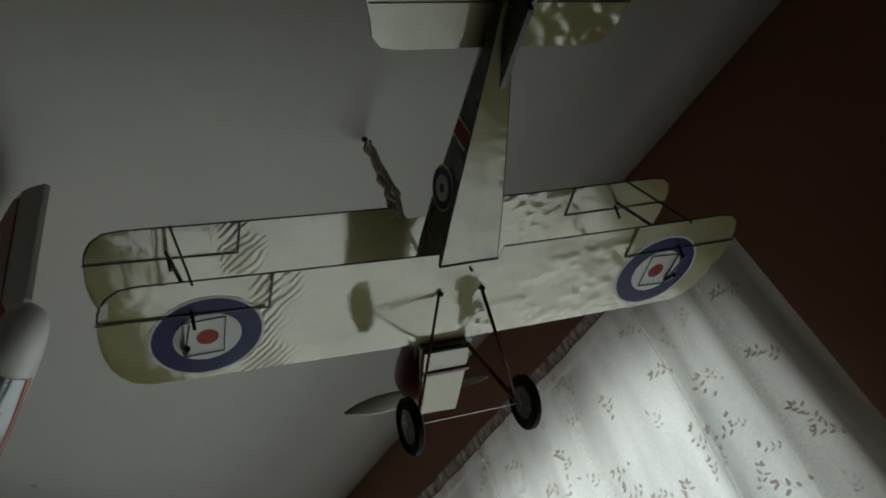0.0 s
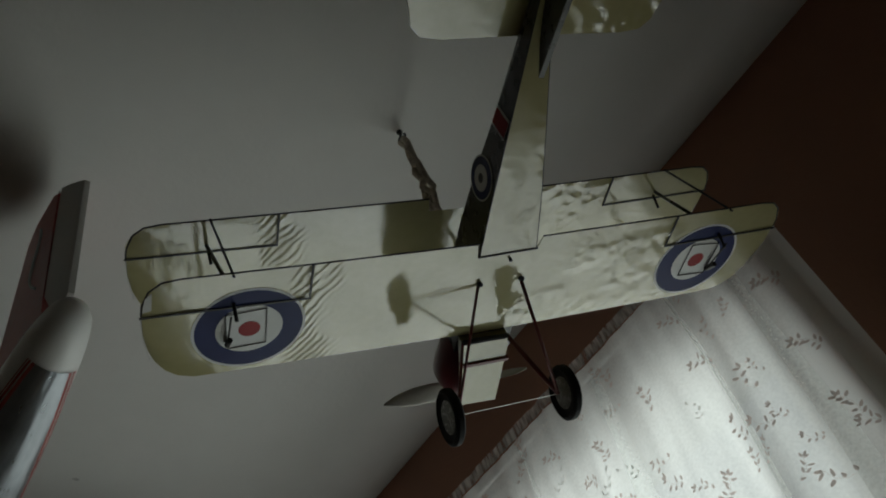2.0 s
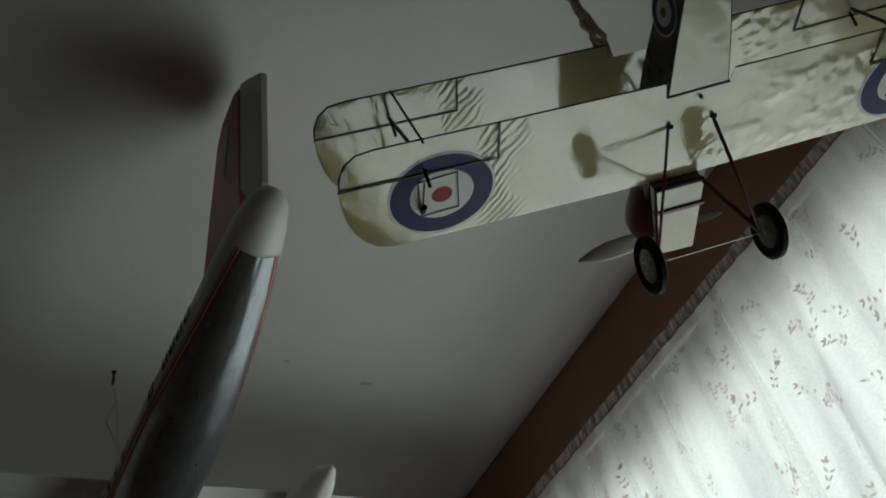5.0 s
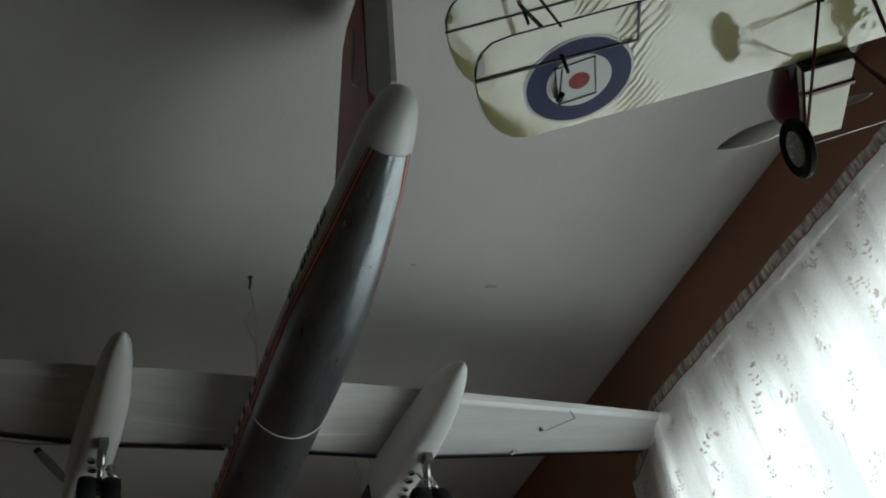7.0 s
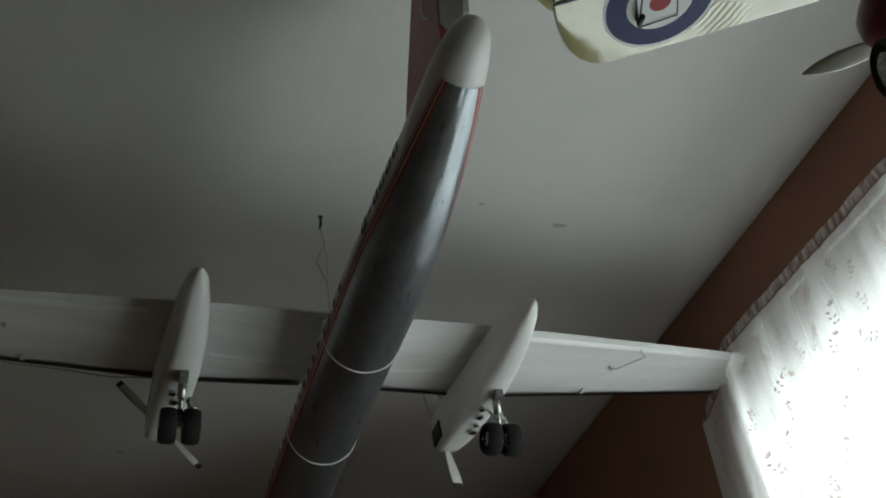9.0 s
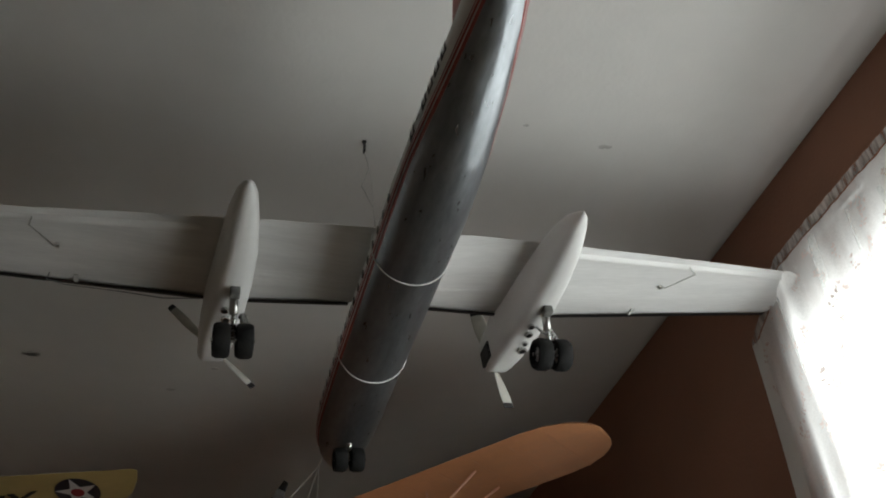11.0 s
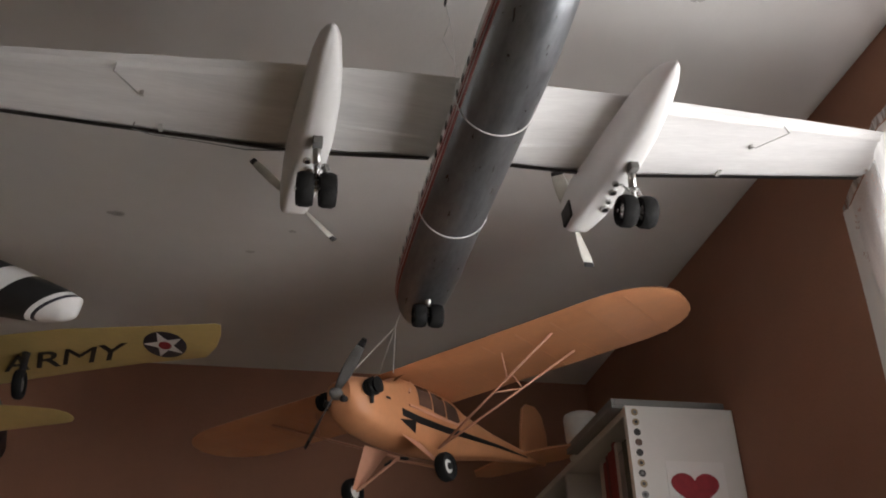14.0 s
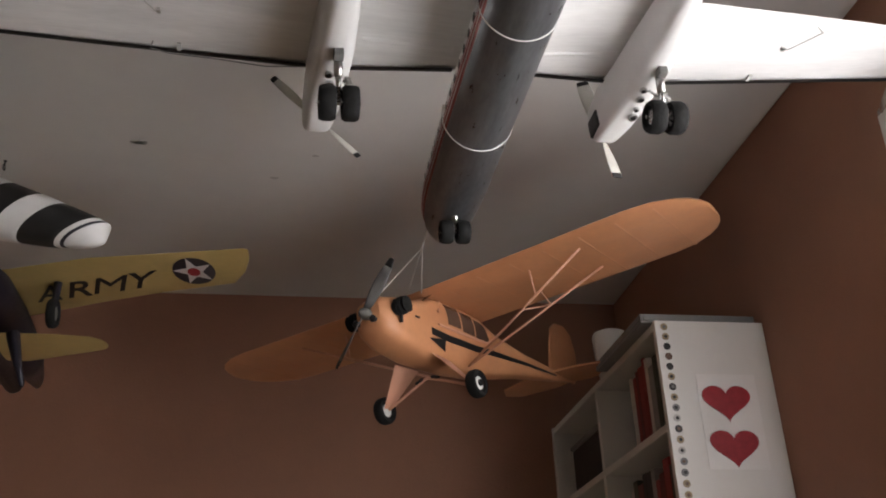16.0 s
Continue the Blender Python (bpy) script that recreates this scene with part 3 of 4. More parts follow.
    for s in (-1, 1):
        rings = []
        for u in (0, 0.1, 0.3, 0.55, 0.8, 0.93, 1.0):
            w = (0.0035 + 0.0068 * math.sin(math.pi * min(u * 0.8 + 0.14, 1)) ** 0.8) * (1 - 0.78 * u ** 7)
            tw = radians(55 - 40 * u)
            ax = Vector((math.cos(radians(4)), 0, math.sin(radians(4)))) * s
            c = Vector((-0.002, 0.105, 0.0155)) + ax * (0.006 + 0.083 * u)
            e1 = Vector((0, math.sin(tw), 0)) + ax.cross(Vector((0, 1, 0))) * math.cos(tw)
            e2 = ax.cross(e1)
            rings.append([c + w * math.cos(q) * e1 + 0.0012 * math.sin(q) * e2 for q in (2 * math.pi * i / 10 for i in range(10))])
        part("blade", loft(rings), PROP_GREY, hub, "", True)

    # undercarriage
    wl, wr = Vector((-0.063, 0.022, -0.077)), Vector((0.063, 0.020, -0.077))
    for s, w in ((-1, wl), (1, wr)):
        wheel(ob, w, 0.0285, 0.010, (RUBBER, COVER_GREY), "wheel", "black tyre on a grey covered disc", 0.79)
        inner = w + Vector((-s * 0.008, 0, 0))
        part("gear_leg", tube([(s * 0.0225, -0.0765, 0.001), inner], 0.0019 if s > 0 else 0.0015, 7), STRUT_RED, ob, "dark red wire leg", True)
        part("gear_leg", tube([(s * 0.0255, 0.004, -0.006), inner], 0.0026 if s > 0 else 0.0016, 7), STRUT_RED, ob, "dark red wire leg", True)
        part("gear_socket", tube([(s * 0.0225, -0.0785, -0.0035), (s * 0.0225, -0.0735, 0.003)], 0.0026, 8), BLACK, ob)
        part("screw", tube([(s * 0.017, 0.010, -0.009), (s * 0.017, 0.0105, -0.006)], 0.0022, 8), CHROME, ob)
    part("gear_bar", tube([(-0.026, 0.003, -0.006), (0.026, 0.003, -0.006)], 0.0030, 7), BLACK, ob, "", True)
    part("axle", tube([wl, wr], 0.00042, 6), WIRE, ob, "thin steel axle")
    part("bolt", tube([(0.004, -0.105, -0.003), (0.004, -0.105, 0.001)], 0.0016, 8), BLACK, ob)
    return ob


biplane()


# ---- the airliner ----
def airliner():
    m = Matrix.LocRotScale(Vector((0.3865, 1.7521, 2.1037)), Euler([radians(a) for a in (-4.335, -2.515, 2.412)]), (0.92, 0.92, 0.92))
    ob = thing("model_airliner", "white and silver-grey twin propeller model airliner", "model plane", m)
    R = 0.0625
    # along, radius across, radius up, height of the axis
    line = [(-0.795, 0.004, 0.004, 0.046), (-0.790, 0.016, 0.016, 0.045), (-0.778, 0.025, 0.026, 0.043), (-0.755, 0.032, 0.034, 0.040), (-0.72, 0.037, 0.040, 0.036), (-0.66, 0.043, 0.046, 0.028), (-0.56, 0.051, 0.053, 0.016), (-0.45, 0.058, 0.059, 0.006), (-0.34, R, R, 0.0), (-0.2, R, R, 0), (0.0, R, R, 0), (0.15, R, R, 0), (0.25, R, R, 0), (0.30, 0.0605, 0.061, -0.001), (0.345, 0.055, 0.057, -0.005), (0.385, 0.044, 0.046, -0.012), (0.41, 0.030, 0.032, -0.019), (0.425, 0.012, 0.013, -0.023), (0.428, 0.003, 0.003, -0.024)]

    def at(y, deg, out=0.0):
        """On the hull, by the angle from straight below (positive to the right)."""
        for a, b in zip(line, line[1:]):
            if a[0] <= y <= b[0]:
                u = (y - a[0]) / (b[0] - a[0])
                w, h, z = (p + (q - p) * u for p, q in zip(a[1:], b[1:]))
                break
        else:
            _, w, h, z = line[0] if y < 0 else line[-1]
        q = radians(deg)
        return Vector(((w + out) * math.sin(q) - 0.010 * min(max((y + 0.6) / 0.7, 0), 1), y, z - (h + out) * math.cos(q)))

    ys = [-0.795, -0.79, -0.778, -0.765, -0.745, -0.725, -0.7, -0.66, -0.61, -0.56, -0.5, -0.45, -0.4, -0.34, -0.26, -0.2, -0.1, 0, 0.1, 0.18, 0.25, 0.28, 0.30, 0.325, 0.345, 0.365, 0.385, 0.4, 0.41, 0.418, 0.425, 0.428]

    def edge(y):
        """How far up the sides the grey belly reaches."""
        return 32 + 34 * min(max((y + 0.725) / 0.30, 0), 1) ** 0.8

    hull = loft([[at(y, a) for a in range(0, 360, 10)] for y in ys])
    body = part("fuselage", hull, AIR_WHITE, ob, "white upper hull", True)
    by = sorted({y for y in ys if y >= -0.725} | {-0.72 + 0.022 * i for i in range(48)})
    part("belly", loft([[at(y, -edge(y) + 2 * edge(y) * i / 24, 0.0017 + 0.0007 * noise.noise((y * 16, i * 0.3, 3.1))) for i in range(25)] for y in by], False), GREY, body, "silver-grey painted belly", True)
    for s in (-1, 1):
        for lo, hi in ((0, 6), (9, 13), (15, 17)):
            part("stripe", loft([[at(y, s * (edge(y) + lo + (hi - lo) * i / 2), 0.0019) for i in range(3)] for y in by if y < 0.37], False), AIR_RED, body, "dark red cheat line", True)
        for i in range(17):
            y = -0.33 + 0.036 * i
            bm = loft([[at(y + 0.0085 * math.cos(q) * k, s * (89 + 7 * math.sin(q) * k), 0.0014) for q in (2 * math.pi * j / 10 for j in range(10))] for k in (1.0, 0.05)])
            part("cabin_window", bm, DARK_PANE, body, "small dark cabin window")
        # registration, as plain bars
        for i in range(6):
            y0 = -0.60 + 0.027 * i
            if i == 4:
                part("marking_bar", loft([[at(y0 + dy, s * a, 0.0012) for a in (90, 94)] for dy in (0.004, 0.016)], False), BLACK, body)
                continue
            for dy in (0.0, 0.014):
                part("marking_bar", loft([[at(y0 + dy + e, s * a, 0.0012) for a in (83, 88, 93, 98, 104)] for e in (0, 0.006)], False), BLACK, body)
            for a in (83, 100):
                part("marking_bar", loft([[at(y0 + e, s * (a + b), 0.0013) for b in (0, 5)] for e in (0, 0.01, 0.02)], False), BLACK, body)
    for y in (-0.218, 0.061):
        part("rubber_band", tube([at(y + 0.012 * math.cos(radians(a)), a, 0.0022) for a in range(-110, 111, 6)], 0.0013, 6), BAND, ob, "white rubber band round the hull", True)

    # wing
    stations = []
    for x in (-0.862, -0.855, -0.84, -0.6, -0.34, -0.28, -0.2, -0.06, 0, 0.06, 0.2, 0.28, 0.34, 0.6, 0.84, 0.855, 0.862):
        a = abs(x)
        te = -0.203 + 0.10 * max(0, (a - 0.05) / 0.81) ** 1.15
        le = 0.006 + 0.031 * min(max((a - 0.06) / 0.22, 0), 1)
        cut = max(0, (a - 0.84) / 0.03)
        stations.append((x, le - 0.012 * cut, te + 0.012 * cut, 0.05 + 0.08 * a, 0.019 - 0.009 * a))
    w = part("wing", wing_skin(stations, 10), WING_WHITE, ob, "white painted wing", True, 45)
    for s in (-1, 1):
        def under(x, y, drop=0.0):
            return Vector((s * x, y, 0.05 + 0.08 * x - drop))

        part("deicing_strip", loft([[under(x, 0.006 + 0.031 * min(max((x - 0.06) / 0.22, 0), 1) + dy, dz) for dy, dz in ((-0.010, 0.0008), (0.001, -0.0005), (0.0024, -0.006), (-0.004, -0.010))] for x in (0.062, 0.28, 0.6, 0.852)], False), BLACK, w, "black leading-edge strip", True)
        part("spar_rib", loft([[under(x, -0.148 + 0.062 * max(0, (x - 0.34) / 0.52) + dy, dz) for dy, dz in ((-0.008, 0), (-0.004, 0.006), (0.003, 0.006), (0.009, 0))] for x in (0.33, 0.5, 0.7, 0.85)], False), AIR_WHITE, w, "raised aileron hinge line", True)
        part("root_rib", loft([[under(x, -0.048 + dy, dz) for dy, dz in ((-0.006, 0), (-0.003, 0.002), (0.003, 0.002), (0.006, 0))] for x in (0.07, 0.15, 0.225)], False), AIR_WHITE, w, "", True)
        part("aileron_horn", tube([under(0.586, -0.122, -0.002), under(0.587, -0.128, 0.026)], 0.0016, 6), WIRE, w)
        part("pushrod", tube([under(0.587, -0.128, 0.025), under(0.555, -0.068, 0.010), under(0.55, -0.062, -0.001)], 0.0011, 6), WIRE, w)
        part("clevis", box(under(0.55 - 0.003 * s, -0.066, 0.006), under(0.55 + 0.003 * s, -0.058, -0.001)), WIRE, w)
        part("tape", box(under(0.52, 0.012, 0.0012), under(0.527, 0.03, -0.001)), PALE_GREY, w)

        if s < 0:
            part("loose_wire", tube([under(x, y, dz) for x, y, dz in ((0.565, 0.012, 0.002), (0.57, 0.024, 0.007), (0.54, 0.030, 0.009), (0.46, 0.032, 0.008), (0.38, 0.036, 0.009), (0.31, 0.030, 0.004))], 0.0011, 6), TRAY, w, "thin grey wire along the edge", True)

        # engine nacelle
        xn = s * 0.2703
        ring = []
        for y, hw, lo, hi in ((-0.309, 0.002, 0.026, 0.032), (-0.30, 0.009, 0.019, 0.040), (-0.275, 0.017, 0.009, 0.056), (-0.23, 0.024, -0.002, 0.072), (-0.16, 0.030, -0.010, 0.085), (-0.08, 0.033, -0.014, 0.092), (0.0, 0.0325, -0.014, 0.092), (0.06, 0.030, -0.010, 0.088), (0.10, 0.027, -0.004, 0.082), (0.119, 0.0255, 0.0, 0.078), (0.1235, 0.0225, 0.003, 0.075)):
            c, h = (lo + hi) / 2, (hi - lo) / 2
            p = 0.7 - 0.28 * min(max((y + 0.15) / 0.2, 0), 1)
            ring.append([(xn - 0.019 * min(max((y + 0.13) / 0.25, 0), 1) + hw * math.copysign(abs(math.cos(q)) ** p, math.cos(q)), y, c + h * math.copysign(abs(math.sin(q)) ** p, math.sin(q))) for q in (2 * math.pi * i / 28 for i in range(28))])
        n = part("nacelle", loft(ring), AIR_WHITE, ob, "white engine nacelle", True, 50)
        if s > 0:
            part("intake", box((xn - 0.0475, 0.075, 0.008), (xn - 0.040, 0.121, 0.044), 0.003), BLACK, n, "dark side intake")
        xp = xn - 0.021
        part("spinner", lathe([(0.0, 0.016), (0.012, 0.014), (0.026, 0.008), (0.032, 0.001)], Matrix.Translation((xp, 0.122, 0.040)) @ Matrix.Rotation(radians(90), 4, "Z"), 16), PALE_GREY, n, "", True)
        tilt = radians(-48.6) if s < 0 else radians(-82)
        prop = part("propeller", tube([(xp, 0.122, 0.040), (xp, 0.134, 0.040)], 0.009, 10), PALE_GREY, n, "pale two-blade propeller with dark tips")
        for e in (-1, 1):
            ax = Vector((math.cos(tilt), 0, math.sin(tilt))) * e
            for u0, u1, mat, nm in ((0.0, 0.91, PROP_GREY, "blade"), (0.91, 1.0, BLACK, "blade_tip")):
                rings = []
                for i in range(6):
                    u = u0 + (u1 - u0) * i / 5
                    wd = (0.005 + 0.0095 * math.sin(math.pi * min(0.10 + 0.68 * u, 1))) * (0.55 if s < 0 else 1.0)
                    tw = radians(52 - 40 * u)
                    c = Vector((xp, 0.128, 0.040)) + ax * (0.008 + 0.106 * u)
                    e1 = Vector((0, math.sin(tw), 0)) + ax.cross(Vector((0, 1, 0))) * math.cos(tw)
                    e2 = ax.cross(e1)
                    rings.append([c + wd * math.cos(q) * e1 + 0.0013 * math.sin(q) * e2 for q in (2 * math.pi * j / 10 for j in range(10))])
                part(nm, loft(rings), mat, prop, "", True)

        for dx, dy, r in ((-0.012, -0.052, 0.0062), (-0.008, -0.028, 0.0075), (-0.006, 0.000, 0.0055), (-0.004, 0.022, 0.0085)):
            bay = part("gear_bay", lathe([(0.0, r * 0.72), (0.0, r), (0.008, r), (0.010, r * 0.9)], Matrix.Translation((xn + dx, dy, -0.0185)) @ Matrix.Rotation(radians(-90), 4, "Y"), 16), CHROME, n, "bright metal collar", True, 40)
            part("bay_hole", tube([(xn + dx, dy, -0.0188), (xn + dx, dy, -0.0180)], r * 0.66, 12), BLACK, bay)

        # main gear
        for k in (-1, 1):
            wheel(ob, (s * 0.2706 + k * 0.0178, -0.0776, -0.0941), 0.0285, 0.027, (RUBBER, CHROME), "wheel", "thick black rubber tyre")
        part("gear_leg", tube([(s * 0.2706, -0.095, 0.0), (s * 0.2706, -0.0776, -0.094)], 0.0045, 8), CHROME, ob, "steel landing leg", True)
        part("gear_collar", tube([(s * 0.2706, -0.093, -0.014), (s * 0.2706, -0.086, -0.048)], 0.0072, 10), WIRE, ob, "", True)
        part("gear_brace", tube([(s * 0.2706, -0.045, -0.008), (s * 0.2706, -0.084, -0.06)], 0.0028, 7), CHROME, ob)
        part("gear_axle", tube([(s * 0.2706 - 0.034, -0.0776, -0.0941), (s * 0.2706 + 0.034, -0.0776, -0.0941)], 0.0032, 8), CHROME, ob)
        part("gear_block", box((s * 0.2706 - 0.008, -0.112, -0.026), (s * 0.2706 + 0.008, -0.094, -0.010), 0.002), DISC_GREY, ob)
        part("gear_spring", lathe([(0, 0.005), (0.004, 0.0075), (0.008, 0.005), (0.012, 0.0075), (0.016, 0.005), (0.02, 0.0075), (0.024, 0.005)], Matrix.Translation((s * 0.2706 + 0.014, -0.066, -0.034)) @ Matrix.Rotation(radians(70), 4, "Y"), 12), CHROME, ob, "", True)
    # nose gear
    for k in (-1, 1):
        wheel(ob, (k * 0.0165 - 0.012, 0.308, -0.0885), 0.0235, 0.026, (RUBBER, CHROME), "wheel", "thick black rubber tyre")
    part("gear_leg", tube([(-0.012, 0.285, -0.045), (-0.012, 0.308, -0.0885)], 0.0040, 8), CHROME, ob, "steel nose leg", True)
    part("gear_collar", tube([(-0.012, 0.288, -0.055), (-0.012, 0.299, -0.074)], 0.0065, 8), WIRE, ob, "", True)
    part("gear_axle", tube([(-0.046, 0.308, -0.0885), (0.022, 0.308, -0.0885)], 0.0026, 8), CHROME, ob)

    # fin and rudder, upright on the tail
    turn = Matrix(((0, 0, 1, 0), (1, 0, 0, 0), (0, 1, 0, 0), (0, 0, 0, 1)))
    bm = slab([(-0.49, 0.055), (-0.567, 0.186), (-0.660, 0.340), (-0.69, 0.358), (-0.748, 0.358), (-0.765, 0.342), (-0.708, 0.155), (-0.70, 0.07), (-0.62, 0.05)], -0.006, 0.006)
    bmesh.ops.bevel(bm, geom=bm.edges[:], offset=0.003, segments=2, affect="EDGES")
    bm.transform(turn)
    fin = part("fin", bm, AIR_RED, ob, "dark red tail fin")
    bm = slab([(-0.711, 0.158), (-0.768, 0.347), (-0.79, 0.325), (-0.836, 0.268), (-0.778, 0.085), (-0.742, 0.075)], -0.004, 0.004)
    bm.transform(turn)
    part("rudder", bm, PALE_GREY, ob, "pale grey rudder")
    part("aerial", tube([(0, -0.745, 0.350), (0, -0.752, 0.366)], 0.0012, 6), WIRE, fin)
    curl = [(-0.0068, -0.69 + 0.018 * math.sin(5 * u), 0.20 + 0.12 * u) for u in (i / 14 for i in range(15))]
    part("fin_emblem", tube(curl, 0.0022, 6), PALE_GREY, fin, "pale curled emblem")
    return ob


airliner()


# ---- the orange high-wing plane ----
def high_wing():
    s = 1.341
    ob = thing("model_high_wing_plane", "orange-yellow high-wing model plane with black lightning stripe", "model plane", pose(0.228, 2.345, 1.972, -3.808, 2.974, 136.794))
    L, yle, ch, zw, dih = 0.966, -0.174, 0.275, 0.076, 0.0175
    st = []
    for x in (-0.668, -0.660, -0.645, -0.62, -0.58, -0.53, -0.4, -0.2, 0, 0.2, 0.4, 0.53, 0.58, 0.62, 0.645, 0.66, 0.668):
        a = abs(x)
        u = max(0, (a - 0.53) / 0.1395)
        k = 1 - math.sqrt(max(0.0, 1 - u * u))
        st.append((x, yle - 0.115 * k, yle - ch + 0.125 * k, zw + dih * a, 0.024 * (1 - 0.7 * k)))
    w = part("wing", wing_skin(st, 10), ORANGE, ob, "orange-yellow wing with rounded tips", True, 45)
    for q in range(-7, 8):
        x = q * 0.083
        part("rib", loft([[(x + dx, y, zw + dih * abs(x) - 0.0007 - (0.0006 if dx == 0 else 0)) for dx in (-0.003, 0, 0.003)] for y in (yle - 0.02, yle - ch + 0.01)], False), ORANGE, w)

    # hull: cross-sections (along, half width, bottom, top)
    hull = [(-0.012, 0.030, -0.032, 0.024), (-0.03, 0.044, -0.05, 0.036), (-0.07, 0.052, -0.066, 0.044), (-0.15, 0.055, -0.078, 0.056), (-0.185, 0.055, -0.08, 0.074), (-0.30, 0.054, -0.078, 0.078), (-0.40, 0.050, -0.070, 0.074), (-0.47, 0.044, -0.058, 0.052), (-0.62, 0.031, -0.030, 0.036), (-0.78, 0.018, -0.008, 0.030), (-0.94, 0.005, 0.014, 0.026)]

    def sect(y, hw, lo, hi, n=20):
        c, h = (lo + hi) / 2, (hi - lo) / 2
        return [(hw * math.copysign(abs(math.cos(q)) ** 0.6, math.cos(q)), y, c + h * math.copysign(abs(math.sin(q)) ** 0.6, math.sin(q))) for q in (2 * math.pi * i / n for i in range(n))]
    body = part("fuselage", loft([sect(*h) for h in hull]), ORANGE, ob, "orange-yellow film fuselage", True, 50)

    def side(y):
        for a, b in zip(hull, hull[1:]):
            if b[0] <= y <= a[0]:
                u = (y - a[0]) / (b[0] - a[0])
                return [p + (q - p) * u for p, q in zip(a[1:], b[1:])]
        return hull[-1][1:]
    for e in (-1, 1):
        def flat(y, z, out=0.0015):
            hw, lo, hi = side(y)
            up = min(abs(z - (lo + hi) / 2) / ((hi - lo) / 2), 0.98) ** (1 / 0.6)
            return Vector((e * (hw * (1 - up * up) ** 0.3 + out), y, z))
        panes = [(-0.232, -0.286), (-0.292, -0.346), (-0.352, -0.414)]
        for i, (a, b) in enumerate(panes):
            cols = []
            for j in range(9):
                u = j / 8
                droop = 1 - math.sqrt(max(0.0, 1 - max(0.0, (u - 0.2) / 0.8) ** 2.4)) if i == 2 else 0.0
                low, up = 0.010 - 0.004 * i + 0.012 * droop, 0.062 - 0.005 * i - 0.036 * droop
                cols.append([flat(a + (b - a) * u, low + (up - low) * v / 5, 0.001) for v in range(6)])
            part("cabin_pane", loft(cols, False), CABIN_PANE, body, "dark cabin window")
        part("windscreen_post", tube([flat(-0.195, 0.030), flat(-0.232, 0.070)], 0.003, 6), ORANGE_STRUT, body)
        part("door_frame", tube([flat(-0.19, 0.0), flat(-0.30, -0.001), flat(-0.40, 0.002), flat(-0.43, 0.014)], 0.003, 6), ORANGE_STRUT, body)
        bms = []
        for (ya, la, ha), (yb, lb, hb) in (((-0.152, -0.041, -0.039), (-0.214, -0.058, -0.030)), ((-0.160, -0.030, -0.013), (-0.23, -0.034, -0.017)), ((-0.23, -0.034, -0.017), (-0.34, -0.032, -0.016)), ((-0.34, -0.032, -0.016), (-0.47, -0.020, -0.007)), ((-0.47, -0.020, -0.007), (-0.62, -0.006, 0.003)), ((-0.62, -0.006, 0.003), (-0.82, 0.007, 0.011))):
            bms.append(loft([[flat(ya, la), flat(ya, ha)], [flat((ya + yb) / 2, (la + lb) / 2), flat((ya + yb) / 2, (ha + hb) / 2)], [flat(yb, lb), flat(yb, hb)]], False))
        part("lightning_stripe", join(*bms), BLACK, body, "black lightning stripe")
        for a in (0, 1, 2):
            part("vent", loft([[flat(-0.06 - 0.022 * a, -0.004 + 0.014 * (a % 2), 0.002), flat(-0.06 - 0.022 * a, 0.001 + 0.014 * (a % 2), 0.002)], [flat(-0.076 - 0.022 * a, -0.004 + 0.014 * (a % 2), 0.002), flat(-0.076 - 0.022 * a, 0.001 + 0.014 * (a % 2), 0.002)]], False), BLACK, body)
        # cylinders of the small engine
        cyl = part("cylinder", lathe([(0.0, 0.014), (0.006, 0.019), (0.010, 0.015), (0.014, 0.020), (0.018, 0.015), (0.022, 0.020), (0.026, 0.015), (0.032, 0.018), (0.036, 0.010)], Matrix.Translation((e * 0.045, -0.048, 0.006)) @ Matrix.Rotation(0 if e > 0 else math.pi, 4, "Z"), 16), RUBBER, ob, "black finned engine cylinder", True, 40)
        # Short black stub added for dark marks; the engine has no pipe here.
        part("dark_stub", tube([(e * 0.058, -0.05, -0.008), (e * 0.052, -0.056, -0.026)], 0.0040, 8), BLACK, ob)
        # wing struts
        foot = Vector((e * 0.048, -0.306, -0.074))
        tops = [Vector((e * 0.3921, -0.2483, 0.083)), Vector((e * 0.3846, -0.3771, 0.083))]
        for t in tops:
            part("wing_strut", tube([foot, t], 0.0027, 8), ORANGE_STRUT, ob, "pale orange wing strut", True)
        for u, v in ((0.50, 0.62), (0.66, 0.62)):
            part("jury_strut", tube([foot.lerp(tops[0], u), foot.lerp(tops[1], v)], 0.0017, 6), ORANGE_STRUT, ob)
        p = foot.lerp(tops[0], 0.62)
        part("jury_strut", tube([p, (p.x, p.y + 0.01, zw + dih * abs(p.x))], 0.0020, 6), ORANGE_STRUT, ob)
        # undercarriage
        w0 = Vector((e * 0.1228, -0.206, -0.1502))
        wheel(ob, w0, 0.0305, 0.024, (RUBBER, DECAL_WHITE), "wheel", "black tyre with white hub")
        part("hub_cap", tube([w0 + Vector((e * 0.004, 0, 0)), w0 + Vector((e * 0.0112, 0, 0))], 0.0075, 10), RUBBER, ob)
        hubx = w0 - Vector((e * 0.012, 0, 0))
        part("gear_leg", loft([[(e * 0.05, -0.165, -0.07), (e * 0.05, -0.16, -0.07), (e * 0.044, -0.235, -0.072), (e * 0.044, -0.24, -0.072)], [hubx + Vector(d) for d in ((0, 0.012, 0.006), (e * 0.004, 0.012, 0.002), (e * 0.004, -0.012, 0.002), (0, -0.012, 0.006))]]), ORANGE_STRUT, ob, "orange covered landing leg")
        part("gear_strut", tube([(0, -0.206, -0.105), hubx], 0.0032, 7), ORANGE_STRUT, ob)
